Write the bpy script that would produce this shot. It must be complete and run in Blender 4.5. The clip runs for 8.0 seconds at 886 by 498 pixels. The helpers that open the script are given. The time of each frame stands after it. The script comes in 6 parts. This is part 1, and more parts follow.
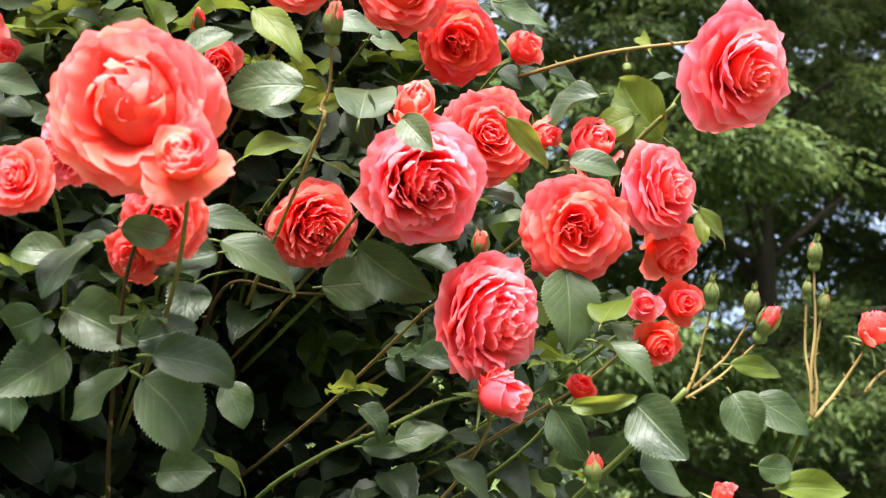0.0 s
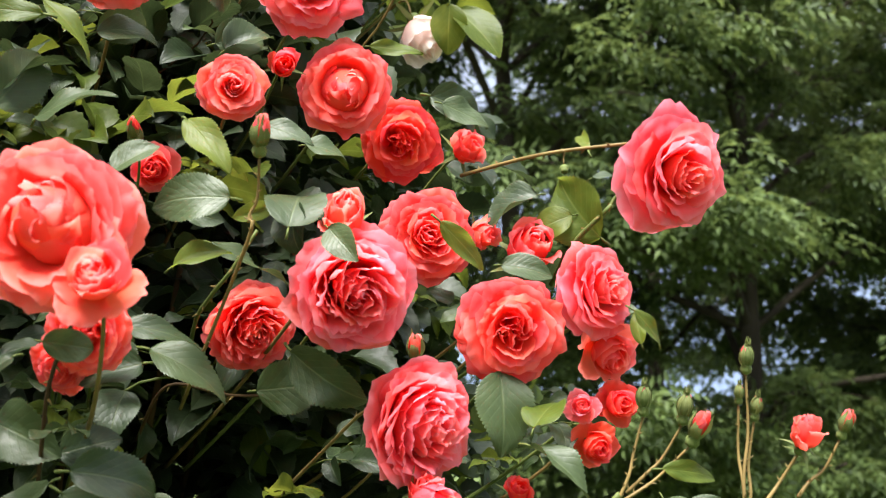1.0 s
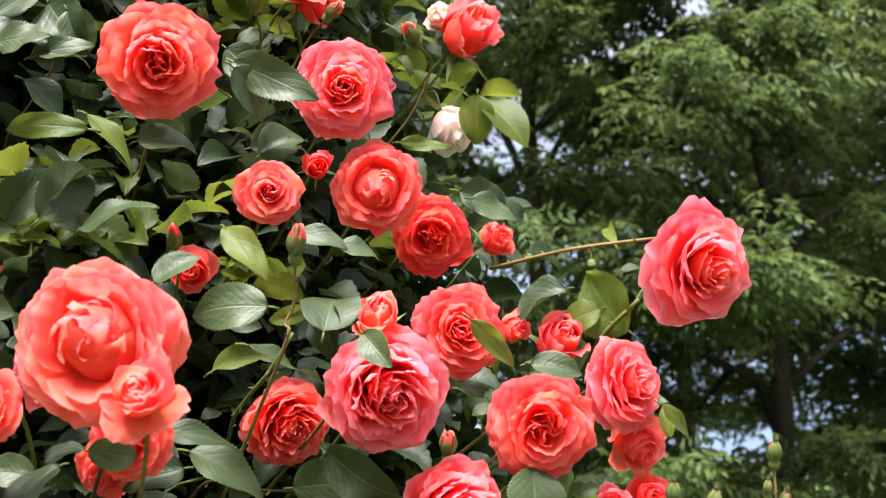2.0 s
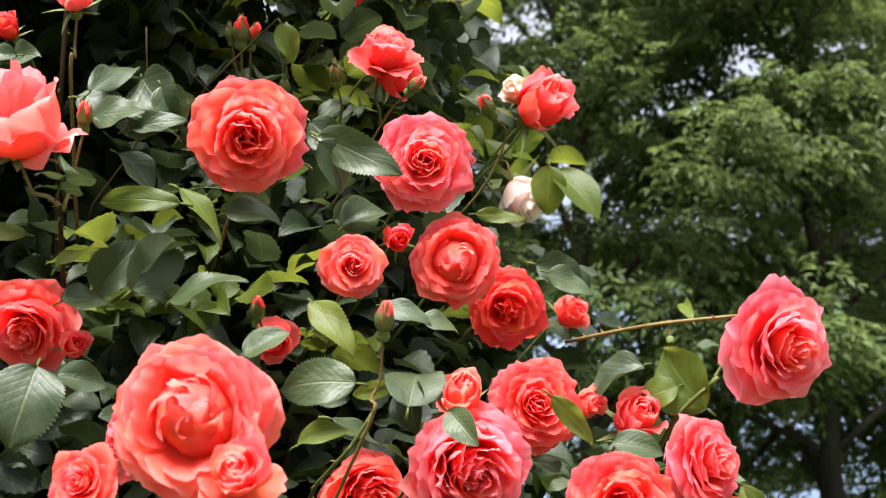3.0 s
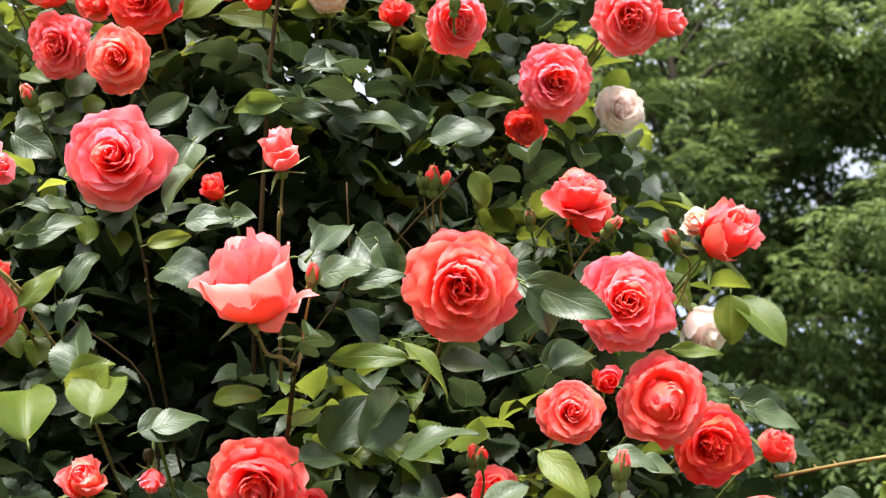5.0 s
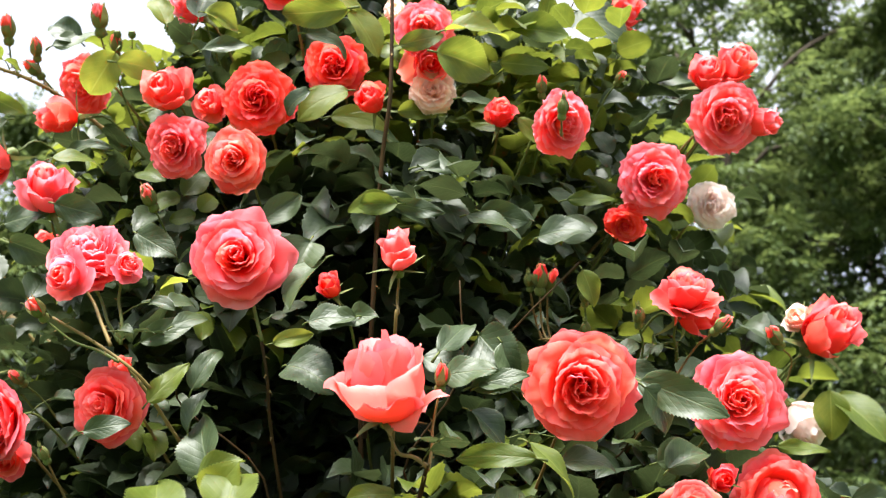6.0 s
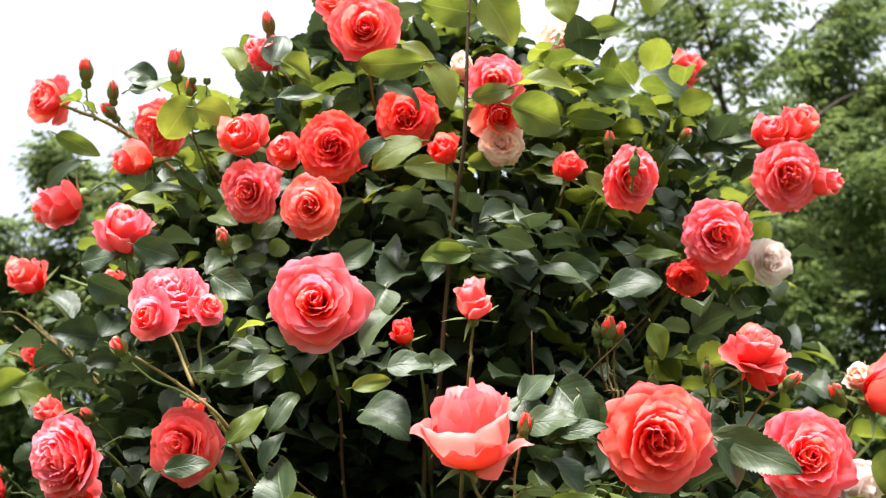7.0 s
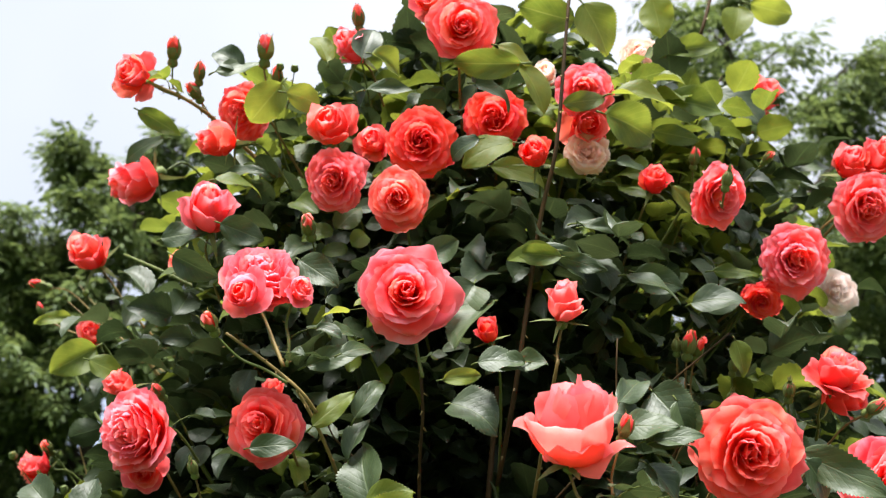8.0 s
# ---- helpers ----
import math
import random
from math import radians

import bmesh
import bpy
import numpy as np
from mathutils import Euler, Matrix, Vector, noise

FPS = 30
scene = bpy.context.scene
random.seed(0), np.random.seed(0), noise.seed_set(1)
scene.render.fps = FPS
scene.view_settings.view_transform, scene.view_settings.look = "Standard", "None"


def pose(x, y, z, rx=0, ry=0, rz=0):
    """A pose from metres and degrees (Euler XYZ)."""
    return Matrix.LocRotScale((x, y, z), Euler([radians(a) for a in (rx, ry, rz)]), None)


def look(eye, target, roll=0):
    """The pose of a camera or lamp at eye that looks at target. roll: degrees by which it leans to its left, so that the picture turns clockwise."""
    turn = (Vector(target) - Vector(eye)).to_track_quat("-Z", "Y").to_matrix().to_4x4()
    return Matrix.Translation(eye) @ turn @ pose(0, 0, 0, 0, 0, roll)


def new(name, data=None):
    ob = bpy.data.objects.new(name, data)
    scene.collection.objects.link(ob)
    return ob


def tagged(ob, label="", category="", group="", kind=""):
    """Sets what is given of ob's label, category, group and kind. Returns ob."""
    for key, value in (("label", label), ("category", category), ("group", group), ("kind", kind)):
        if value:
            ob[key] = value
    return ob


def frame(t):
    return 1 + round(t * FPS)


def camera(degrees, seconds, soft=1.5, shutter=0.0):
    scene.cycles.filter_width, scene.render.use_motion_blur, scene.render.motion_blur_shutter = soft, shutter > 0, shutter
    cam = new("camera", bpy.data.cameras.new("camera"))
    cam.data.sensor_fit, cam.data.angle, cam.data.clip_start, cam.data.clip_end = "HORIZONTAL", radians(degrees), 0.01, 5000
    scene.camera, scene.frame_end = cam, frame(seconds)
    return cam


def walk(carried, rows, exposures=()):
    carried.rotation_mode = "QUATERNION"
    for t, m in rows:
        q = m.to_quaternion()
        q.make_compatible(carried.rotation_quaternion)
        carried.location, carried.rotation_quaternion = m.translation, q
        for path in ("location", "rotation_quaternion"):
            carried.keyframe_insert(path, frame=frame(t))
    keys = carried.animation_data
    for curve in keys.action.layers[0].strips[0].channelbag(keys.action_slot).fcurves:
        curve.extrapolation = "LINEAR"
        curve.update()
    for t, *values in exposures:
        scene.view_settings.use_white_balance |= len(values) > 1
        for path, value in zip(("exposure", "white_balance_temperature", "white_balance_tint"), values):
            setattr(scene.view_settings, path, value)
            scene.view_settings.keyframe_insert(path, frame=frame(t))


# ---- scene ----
cam = camera(39.4, 8.0, soft=1.2)
cam.data.dof.use_dof, cam.data.dof.focus_distance, cam.data.dof.aperture_fstop = True, 1.2, 10.5
walk(cam, [
    (0.0, look((0.0040, 0.0040, 1.5304), (-0.0016, 1.5992, 1.6520), 0.50)),
    (0.5, look((0.0352, -0.0040, 1.5472), (0.0512, 1.5888, 1.7032), 0.50)),
    (1.0, look((0.0576, -0.0048, 1.5656), (0.0568, 1.5824, 1.7680), 0.30)),
    (1.5, look((0.0648, -0.0288, 1.5784), (0.0624, 1.5544, 1.8096), -0.10)),
    (2.0, look((0.0552, -0.0376, 1.6032), (0.0184, 1.5392, 1.8720), -0.10)),
    (2.2, look((0.0488, -0.0464, 1.6120), (0.0008, 1.5272, 1.9000), 0.20)),
    (3.5, look((-0.0168, -0.0496, 1.6264), (-0.1408, 1.5072, 1.9760), 1.20)),
    (4.0, look((-0.0552, -0.0568, 1.6392), (-0.2240, 1.4880, 2.0200), 0.70)),
    (4.2, look((-0.0632, -0.0664, 1.6464), (-0.2416, 1.4712, 2.0512), 0.40)),
    (5.3, look((-0.1144, -0.0840, 1.6528), (-0.3264, 1.4200, 2.1552), -0.40)),
    (5.5, look((-0.1304, -0.0944, 1.6552), (-0.3568, 1.3992, 2.1840), -0.30)),
    (6.0, look((-0.1664, -0.1208, 1.6616), (-0.4104, 1.3560, 2.2280), 0.60)),
    (6.5, look((-0.1912, -0.1456, 1.6640), (-0.4456, 1.3176, 2.2592), 1.30)),
    (7.0, look((-0.2288, -0.1544, 1.6552), (-0.4848, 1.2976, 2.2760), 2.30)),
    (7.5, look((-0.2744, -0.1568, 1.6408), (-0.5336, 1.2880, 2.2776), 4.30)),
    (8.0, look((-0.3376, -0.1552, 1.6208), (-0.5800, 1.2856, 2.2728), 6.40)),
], exposures=[(0.0, 2.56), (0.5, 2.45), (1.0, 2.26), (2.0, 2.23), (4.0, 2.10), (5.5, 2.50), (6.5, 2.49), (8.0, 2.09)])

# ---- light ----
SUN_ELEV, SUN_ROT = 66.0, 200.0
world = bpy.data.worlds.new("sky")
scene.world = world
world.use_nodes = True
wn, wl = world.node_tree.nodes, world.node_tree.links
wn.clear()
w_out = wn.new("ShaderNodeOutputWorld")
w_bg = wn.new("ShaderNodeBackground")
w_sky = wn.new("ShaderNodeTexSky")
w_sky.sky_type, w_sky.sun_disc = "NISHITA", False
w_sky.sun_elevation, w_sky.sun_rotation = radians(SUN_ELEV), radians(SUN_ROT)
w_noise = wn.new("ShaderNodeTexNoise")
w_noise.inputs["Scale"].default_value, w_noise.inputs["Detail"].default_value = 1.6, 4.0
w_cloud = wn.new("ShaderNodeValToRGB")
w_cloud.color_ramp.elements[0].position, w_cloud.color_ramp.elements[0].color = 0.3, (7.9, 8.3, 9.1, 1)
w_cloud.color_ramp.elements[1].position, w_cloud.color_ramp.elements[1].color = 0.75, (11.2, 11.3, 11.7, 1)
w_mix = wn.new("ShaderNodeMixRGB")
w_mix.inputs["Fac"].default_value = 0.85
w_tc = wn.new("ShaderNodeTexCoord")
wl.new(w_tc.outputs["Generated"], w_noise.inputs["Vector"])
wl.new(w_noise.outputs["Fac"], w_cloud.inputs["Fac"])
wl.new(w_sky.outputs["Color"], w_mix.inputs["Color1"])
wl.new(w_cloud.outputs["Color"], w_mix.inputs["Color2"])
w_sep = wn.new("ShaderNodeSeparateXYZ")
wl.new(w_tc.outputs["Generated"], w_sep.inputs[0])
w_rise = wn.new("ShaderNodeValToRGB")     # an overcast sky: dim and bluish low down, bright overhead
w_rise.color_ramp.elements[0].position, w_rise.color_ramp.elements[0].color = 0.0, (0.42, 0.54, 0.76, 1)
w_rise.color_ramp.elements[1].position, w_rise.color_ramp.elements[1].color = 1.0, (2.6, 2.56, 2.48, 1)
w_low = w_rise.color_ramp.elements.new(0.36)
w_low.color = (0.60, 0.63, 0.69, 1)
w_high = w_rise.color_ramp.elements.new(0.62)
w_high.color = (0.74, 0.75, 0.78, 1)
wl.new(w_sep.outputs["Z"], w_rise.inputs["Fac"])
w_mul = wn.new("ShaderNodeMixRGB")
w_mul.blend_type = "MULTIPLY"
w_mul.inputs["Fac"].default_value = 1.0
wl.new(w_mix.outputs["Color"], w_mul.inputs["Color1"])
wl.new(w_rise.outputs["Color"], w_mul.inputs["Color2"])
wl.new(w_mul.outputs["Color"], w_bg.inputs["Color"])
w_bg.inputs["Strength"].default_value = 0.038
wl.new(w_bg.outputs["Background"], w_out.inputs["Surface"])

sun_data = bpy.data.lights.new("sun", "SUN")
sun_data.energy, sun_data.angle, sun_data.color = 3.5, radians(26), (1.0, 0.98, 0.95)
sun = new("sun", sun_data)
_az = radians(SUN_ROT)
_to_sun = Vector((math.sin(_az) * math.cos(radians(SUN_ELEV)), math.cos(_az) * math.cos(radians(SUN_ELEV)), math.sin(radians(SUN_ELEV))))
sun.matrix_world = look((0, 0, 9), Vector((0, 0, 9)) - _to_sun)


# ---- materials ----
def node_mat(name):
    m = bpy.data.materials.new(name)
    m.use_nodes = True
    m.node_tree.nodes.clear()
    return m, m.node_tree.nodes, m.node_tree.links


def ramp(n, stops):
    r = n.new("ShaderNodeValToRGB")
    els = r.color_ramp.elements
    while len(els) < len(stops):
        els.new(0.5)
    for e, (p, c) in zip(els, stops):
        e.position, e.color = p, (*c, 1)
    return r


def petal_material(name, deep, mid, rim):
    """A silky petal: deep colour at its claw, paler rim, faint veins, light passing through."""
    m, n, l = node_mat(name)
    uv = n.new("ShaderNodeUVMap")
    sep = n.new("ShaderNodeSeparateXYZ")
    l.new(uv.outputs["UV"], sep.inputs[0])
    info = n.new("ShaderNodeObjectInfo")
    tc = n.new("ShaderNodeTexCoord")
    blotch = n.new("ShaderNodeTexNoise")
    blotch.inputs["Scale"].default_value, blotch.inputs["Detail"].default_value = 3.0, 4.0
    l.new(tc.outputs["Object"], blotch.inputs["Vector"])
    add = n.new("ShaderNodeMath")
    add.operation = "MULTIPLY_ADD"
    l.new(blotch.outputs["Fac"], add.inputs[0])
    add.inputs[1].default_value = 0.35
    l.new(sep.outputs["Y"], add.inputs[2])
    sub = n.new("ShaderNodeMath")
    sub.operation = "SUBTRACT"
    l.new(add.outputs[0], sub.inputs[0])
    sub.inputs[1].default_value = 0.17
    cr = ramp(n, [(0.0, deep), (0.62, mid), (0.88, tuple(0.75 * a + 0.25 * b for a, b in zip(mid, rim))), (1.0, rim)])
    l.new(sub.outputs[0], cr.inputs["Fac"])
    hsv = n.new("ShaderNodeHueSaturation")
    vr = n.new("ShaderNodeMapRange")
    vr.inputs["To Min"].default_value, vr.inputs["To Max"].default_value = 0.92, 1.04
    l.new(info.outputs["Random"], vr.inputs["Value"])
    l.new(vr.outputs[0], hsv.inputs["Value"])
    hr = n.new("ShaderNodeMapRange")
    hr.inputs["To Min"].default_value, hr.inputs["To Max"].default_value = 0.492, 0.508
    l.new(info.outputs["Random"], hr.inputs["Value"])
    l.new(hr.outputs[0], hsv.inputs["Hue"])
    l.new(cr.outputs["Color"], hsv.inputs["Color"])
    # fine lengthwise veins
    mp = n.new("ShaderNodeMapping")
    mp.inputs["Scale"].default_value = (26, 2.2, 1)
    l.new(uv.outputs["UV"], mp.inputs["Vector"])
    vein = n.new("ShaderNodeTexNoise")
    vein.inputs["Scale"].default_value, vein.inputs["Detail"].default_value = 1.6, 3.0
    l.new(mp.outputs[0], vein.inputs["Vector"])
    bump = n.new("ShaderNodeBump")
    bump.inputs["Strength"].default_value, bump.inputs["Distance"].default_value = 0.06, 0.02
    l.new(vein.outputs["Fac"], bump.inputs["Height"])
    p = n.new("ShaderNodeBsdfPrincipled")
    p.inputs["Roughness"].default_value = 0.68
    p.inputs["Specular IOR Level"].default_value = 0.10
    p.inputs["Sheen Weight"].default_value = 0.0
    l.new(hsv.outputs["Color"], p.inputs["Base Color"])
    l.new(bump.outputs["Normal"], p.inputs["Normal"])
    tr = n.new("ShaderNodeBsdfTranslucent")
    l.new(hsv.outputs["Color"], tr.inputs["Color"])
    l.new(bump.outputs["Normal"], tr.inputs["Normal"])
    mix = n.new("ShaderNodeMixShader")
    mix.inputs["Fac"].default_value = 0.64
    l.new(p.outputs[0], mix.inputs[1])
    l.new(tr.outputs[0], mix.inputs[2])
    out = n.new("ShaderNodeOutputMaterial")
    l.new(mix.outputs[0], out.inputs["Surface"])
    return m


def leaf_material(name, dark, light, vein_col, through_fac, rough=0.38, island=False, gloss=0.30):
    """A leathery rose leaf: pinnate veins along the blade, blotches, gloss and some light through."""
    m, n, l = node_mat(name)
    uv = n.new("ShaderNodeUVMap")
    sep = n.new("ShaderNodeSeparateXYZ")
    l.new(uv.outputs["UV"], sep.inputs[0])

    def math_node(op, a, b=None):
        k = n.new("ShaderNodeMath")
        k.operation = op
        for i, v in enumerate((a, b)):
            if v is None:
                continue
            if isinstance(v, (int, float)):
                k.inputs[i].default_value = v
            else:
                l.new(v, k.inputs[i])
        return k.outputs[0]

    off = math_node("ABSOLUTE", math_node("SUBTRACT", sep.outputs["X"], 0.5))
    chev = math_node("SUBTRACT", sep.outputs["Y"], math_node("MULTIPLY", off, 0.75))
    wave = math_node("ABSOLUTE", math_node("SINE", math_node("MULTIPLY", chev, 25.0)))
    side = math_node("POWER", math_node("SUBTRACT", 1.0, wave), 5.0)
    rib = math_node("SUBTRACT", 1.0, math_node("MINIMUM", math_node("MULTIPLY", off, 30.0), 1.0))
    margin = math_node("MULTIPLY", math_node("MAXIMUM", math_node("SUBTRACT", off, 0.465), 0.0), 20.0)
    veins = math_node("MAXIMUM", math_node("MAXIMUM", math_node("MULTIPLY", side, 0.27), rib), margin)
    nz = n.new("ShaderNodeTexNoise")
    nz.noise_dimensions = "4D"
    nz.inputs["Scale"].default_value, nz.inputs["Detail"].default_value = 5.0, 5.0
    l.new(uv.outputs["UV"], nz.inputs["Vector"])
    rnd = n.new("ShaderNodeNewGeometry").outputs["Random Per Island"] if island else n.new("ShaderNodeObjectInfo").outputs["Random"]
    l.new(math_node("MULTIPLY", rnd, 40.0), nz.inputs["W"])
    fac = math_node("ADD", math_node("MULTIPLY", nz.outputs["Fac"], 0.6), math_node("MULTIPLY", rnd, 0.55))
    cr = ramp(n, [(0.2, dark), (0.85, light)])
    l.new(fac, cr.inputs["Fac"])
    cm = n.new("ShaderNodeMixRGB")
    cm.inputs["Color2"].default_value = (*vein_col, 1)
    l.new(math_node("MULTIPLY", veins, 0.42), cm.inputs["Fac"])
    l.new(cr.outputs["Color"], cm.inputs["Color1"])
    bump = n.new("ShaderNodeBump")
    bump.inputs["Strength"].default_value, bump.inputs["Distance"].default_value = 0.40, 0.0012
    bump.invert = True
    l.new(math_node("ADD", math_node("SUBTRACT", math_node("MULTIPLY", veins, 0.6), math_node("MULTIPLY", wave, 0.12)), math_node("MULTIPLY", nz.outputs["Fac"], -2.0)), bump.inputs["Height"])
    p = n.new("ShaderNodeBsdfPrincipled")
    rr = n.new("ShaderNodeMapRange")
    rr.inputs["To Min"].default_value, rr.inputs["To Max"].default_value = rough - 0.04, rough + 0.16
    l.new(nz.outputs["Fac"], rr.inputs["Value"])
    l.new(rr.outputs[0], p.inputs["Roughness"])
    p.inputs["Specular IOR Level"].default_value = gloss
    l.new(cm.outputs["Color"], p.inputs["Base Color"])
    l.new(bump.outputs["Normal"], p.inputs["Normal"])
    tr = n.new("ShaderNodeBsdfTranslucent")
    br = n.new("ShaderNodeHueSaturation")
    br.inputs["Hue"].default_value, br.inputs["Value"].default_value = 0.475, 2.4
    l.new(cm.outputs["Color"], br.inputs["Color"])
    l.new(br.outputs["Color"], tr.inputs["Color"])
    mix = n.new("ShaderNodeMixShader")
    mix.inputs["Fac"].default_value = through_fac
    l.new(p.outputs[0], mix.inputs[1])
    l.new(tr.outputs[0], mix.inputs[2])
    out = n.new("ShaderNodeOutputMaterial")
    l.new(mix.outputs[0], out.inputs["Surface"])
    return m


def rough_material(name, dark, light, scale, rough, bump_d, stretch=(1, 1, 1)):
    """Bark, stem skin, soil: two scales of mottling with relief."""
    m, n, l = node_mat(name)
    tc = n.new("ShaderNodeTexCoord")
    mp = n.new("ShaderNodeMapping")
    mp.inputs["Scale"].default_value = stretch
    l.new(tc.outputs["Object"], mp.inputs["Vector"])
    a = n.new("ShaderNodeTexNoise")
    a.inputs["Scale"].default_value, a.inputs["Detail"].default_value = scale, 6.0
    b = n.new("ShaderNodeTexNoise")
    b.inputs["Scale"].default_value, b.inputs["Detail"].default_value = scale * 0.17, 3.0
    l.new(mp.outputs[0], a.inputs["Vector"])
    l.new(mp.outputs[0], b.inputs["Vector"])
    mx = n.new("ShaderNodeMath")
    mx.operation = "MULTIPLY_ADD"
    l.new(a.outputs["Fac"], mx.inputs[0])
    mx.inputs[1].default_value = 0.5
    hb = n.new("ShaderNodeMath")
    hb.operation = "MULTIPLY"
    l.new(b.outputs["Fac"], hb.inputs[0])
    hb.inputs[1].default_value = 0.5
    l.new(hb.outputs[0], mx.inputs[2])
    cr = ramp(n, [(0.32, dark), (0.68, light)])
    l.new(mx.outputs[0], cr.inputs["Fac"])
    bump = n.new("ShaderNodeBump")
    bump.inputs["Strength"].default_value, bump.inputs["Distance"].default_value = 0.6, bump_d
    l.new(a.outputs["Fac"], bump.inputs["Height"])
    p = n.new("ShaderNodeBsdfPrincipled")
    p.inputs["Roughness"].default_value = rough
    p.inputs["Specular IOR Level"].default_value = 0.12
    l.new(cr.outputs["Color"], p.inputs["Base Color"])
    l.new(bump.outputs["Normal"], p.inputs["Normal"])
    out = n.new("ShaderNodeOutputMaterial")
    l.new(p.outputs[0], out.inputs["Surface"])
    return m


PETAL = {
    "coral": petal_material("petal_coral", (0.98, 0.080, 0.036), (0.98, 0.128, 0.104), (0.98, 0.25, 0.24)),
    "orange": petal_material("petal_orange", (0.98, 0.100, 0.030), (0.98, 0.165, 0.115), (0.98, 0.31, 0.285)),
    "salmon": petal_material("petal_salmon", (0.97, 0.17, 0.13), (0.97, 0.190, 0.190), (0.97, 0.30, 0.32)),
    "pink": petal_material("petal_pink", (0.98, 0.105, 0.082), (0.98, 0.150, 0.170), (0.98, 0.31, 0.36)),
    "red": petal_material("petal_red", (0.97, 0.046, 0.018), (0.97, 0.082, 0.060), (0.97, 0.17, 0.155)),
    "white": petal_material("petal_white", (0.96, 0.66, 0.54), (0.95, 0.82, 0.77), (0.96, 0.87, 0.85)),
    "blush": petal_material("petal_blush", (0.98, 0.44, 0.30), (0.98, 0.66, 0.53), (0.98, 0.83, 0.75)),
}
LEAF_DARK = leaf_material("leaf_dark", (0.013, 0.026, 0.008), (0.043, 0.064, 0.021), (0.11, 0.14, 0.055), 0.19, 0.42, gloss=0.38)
LEAF_YOUNG = leaf_material("leaf_young", (0.050, 0.080, 0.010), (0.115, 0.143, 0.018), (0.18, 0.21, 0.05), 0.42, 0.42, gloss=0.28)
# the two leaf colours again, darkened: the bush's inner shade put into the pigment
LEAF_MASS_SHADED = leaf_material("leaf_mass_shaded", (0.009, 0.018, 0.006), (0.030, 0.045, 0.016), (0.06, 0.09, 0.03), 0.22, 0.42, island=True, gloss=0.34)
YOUNG_MASS_SHADED = leaf_material("young_mass_shaded", (0.036, 0.058, 0.008), (0.084, 0.110, 0.013), (0.11, 0.14, 0.03), 0.40, island=True, gloss=0.24)
SEPAL = leaf_material("sepal_green", (0.075, 0.105, 0.03), (0.15, 0.165, 0.055), (0.2, 0.24, 0.1), 0.15, 0.5, gloss=0.2)
STEM = rough_material("stem_green", (0.050, 0.072, 0.018), (0.12, 0.135, 0.040), 90.0, 0.45, 0.0006, (1, 1, 0.3))
STEM_RED = rough_material("stem_reddish", (0.10, 0.065, 0.024), (0.21, 0.15, 0.055), 90.0, 0.45, 0.0006, (1, 1, 0.3))
CANE = rough_material("cane_brown", (0.022, 0.012, 0.005), (0.060, 0.034, 0.013), 60.0, 0.7, 0.001, (1, 1, 0.25))
HIP = rough_material("hip_green", (0.07, 0.10, 0.03), (0.16, 0.19, 0.06), 120.0, 0.4, 0.0005)
BARK = rough_material("tree_bark", (0.018, 0.014, 0.010), (0.06, 0.047, 0.034), 22.0, 0.85, 0.01, (1, 1, 0.3))
TREE_LEAF = leaf_material("tree_leaf", (0.015, 0.031, 0.009), (0.088, 0.126, 0.036), (0.080, 0.112, 0.04), 0.36, 0.48, island=True, gloss=0.18)
GRASS = rough_material("grass_ground", (0.03, 0.05, 0.012), (0.09, 0.12, 0.035), 14.0, 0.9, 0.02)


# ---- mesh helpers ----
def mesh_object(name, verts, faces, mat, parent=None, uvs=None, smooth=True, label=""):
    me = bpy.data.meshes.new(name)
    me.from_pydata([tuple(v) for v in verts], [], faces)
    if uvs is not None:
        lay = me.uv_layers.new(name="UVMap")
        idx = np.empty(len(me.loops), dtype=np.int32)
        me.loops.foreach_get("vertex_index", idx)
        lay.data.foreach_set("uv", np.asarray(uvs, dtype=np.float32)[idx].ravel())
    if smooth:
        me.polygons.foreach_set("use_smooth", [True] * len(me.polygons))
    me.materials.append(mat)
    me.update()
    ob = new(name, me)
    if parent is not None:
        ob.parent = parent
    if label:
        tagged(ob, label)
    return ob


def grid_faces(nu, nv):
    return [(j * nu + i, j * nu + i + 1, (j + 1) * nu + i + 1, (j + 1) * nu + i) for j in range(nv - 1) for i in range(nu - 1)]


def tube(points, radii, sides=7):
    """A bent, tapered, closed tube through points."""
    pts = [Vector(p) for p in points]
    verts, faces = [], []
    side = None
    for i, p in enumerate(pts):
        d = (pts[min(i + 1, len(pts) - 1)] - pts[max(i - 1, 0)]).normalized()
        if side is None:
            side = d.orthogonal().normalized()
        side = (side - d * side.dot(d)).normalized()
        up = d.cross(side)
        for k in range(sides):
            a = 2 * math.pi * k / sides
            verts.append(p + (side * math.cos(a) + up * math.sin(a)) * radii[i])
    for i in range(len(pts) - 1):
        for k in range(sides):
            a, b = i * sides + k, i * sides + (k + 1) % sides
            faces.append((a, b, b + sides, a + sides))
    faces.append(tuple(range(sides - 1, -1, -1)))
    faces.append(tuple(range((len(pts) - 1) * sides, len(pts) * sides)))
    return verts, faces


def spline(points, n):
    """Points along a smooth curve through the given ones."""
    p = [Vector(q) for q in points]
    p = [p[0] * 2 - p[1]] + p + [p[-1] * 2 - p[-2]]
    out = []
    for i in range(1, len(p) - 2):
        for k in range(n):
            t = k / n
            a, b, c, d = p[i - 1], p[i], p[i + 1], p[i + 2]
            out.append(0.5 * (2 * b + (c - a) * t + (2 * a - 5 * b + 4 * c - d) * t * t + (3 * b - a - 3 * c + d) * t ** 3))
    out.append(p[-2])
    return out


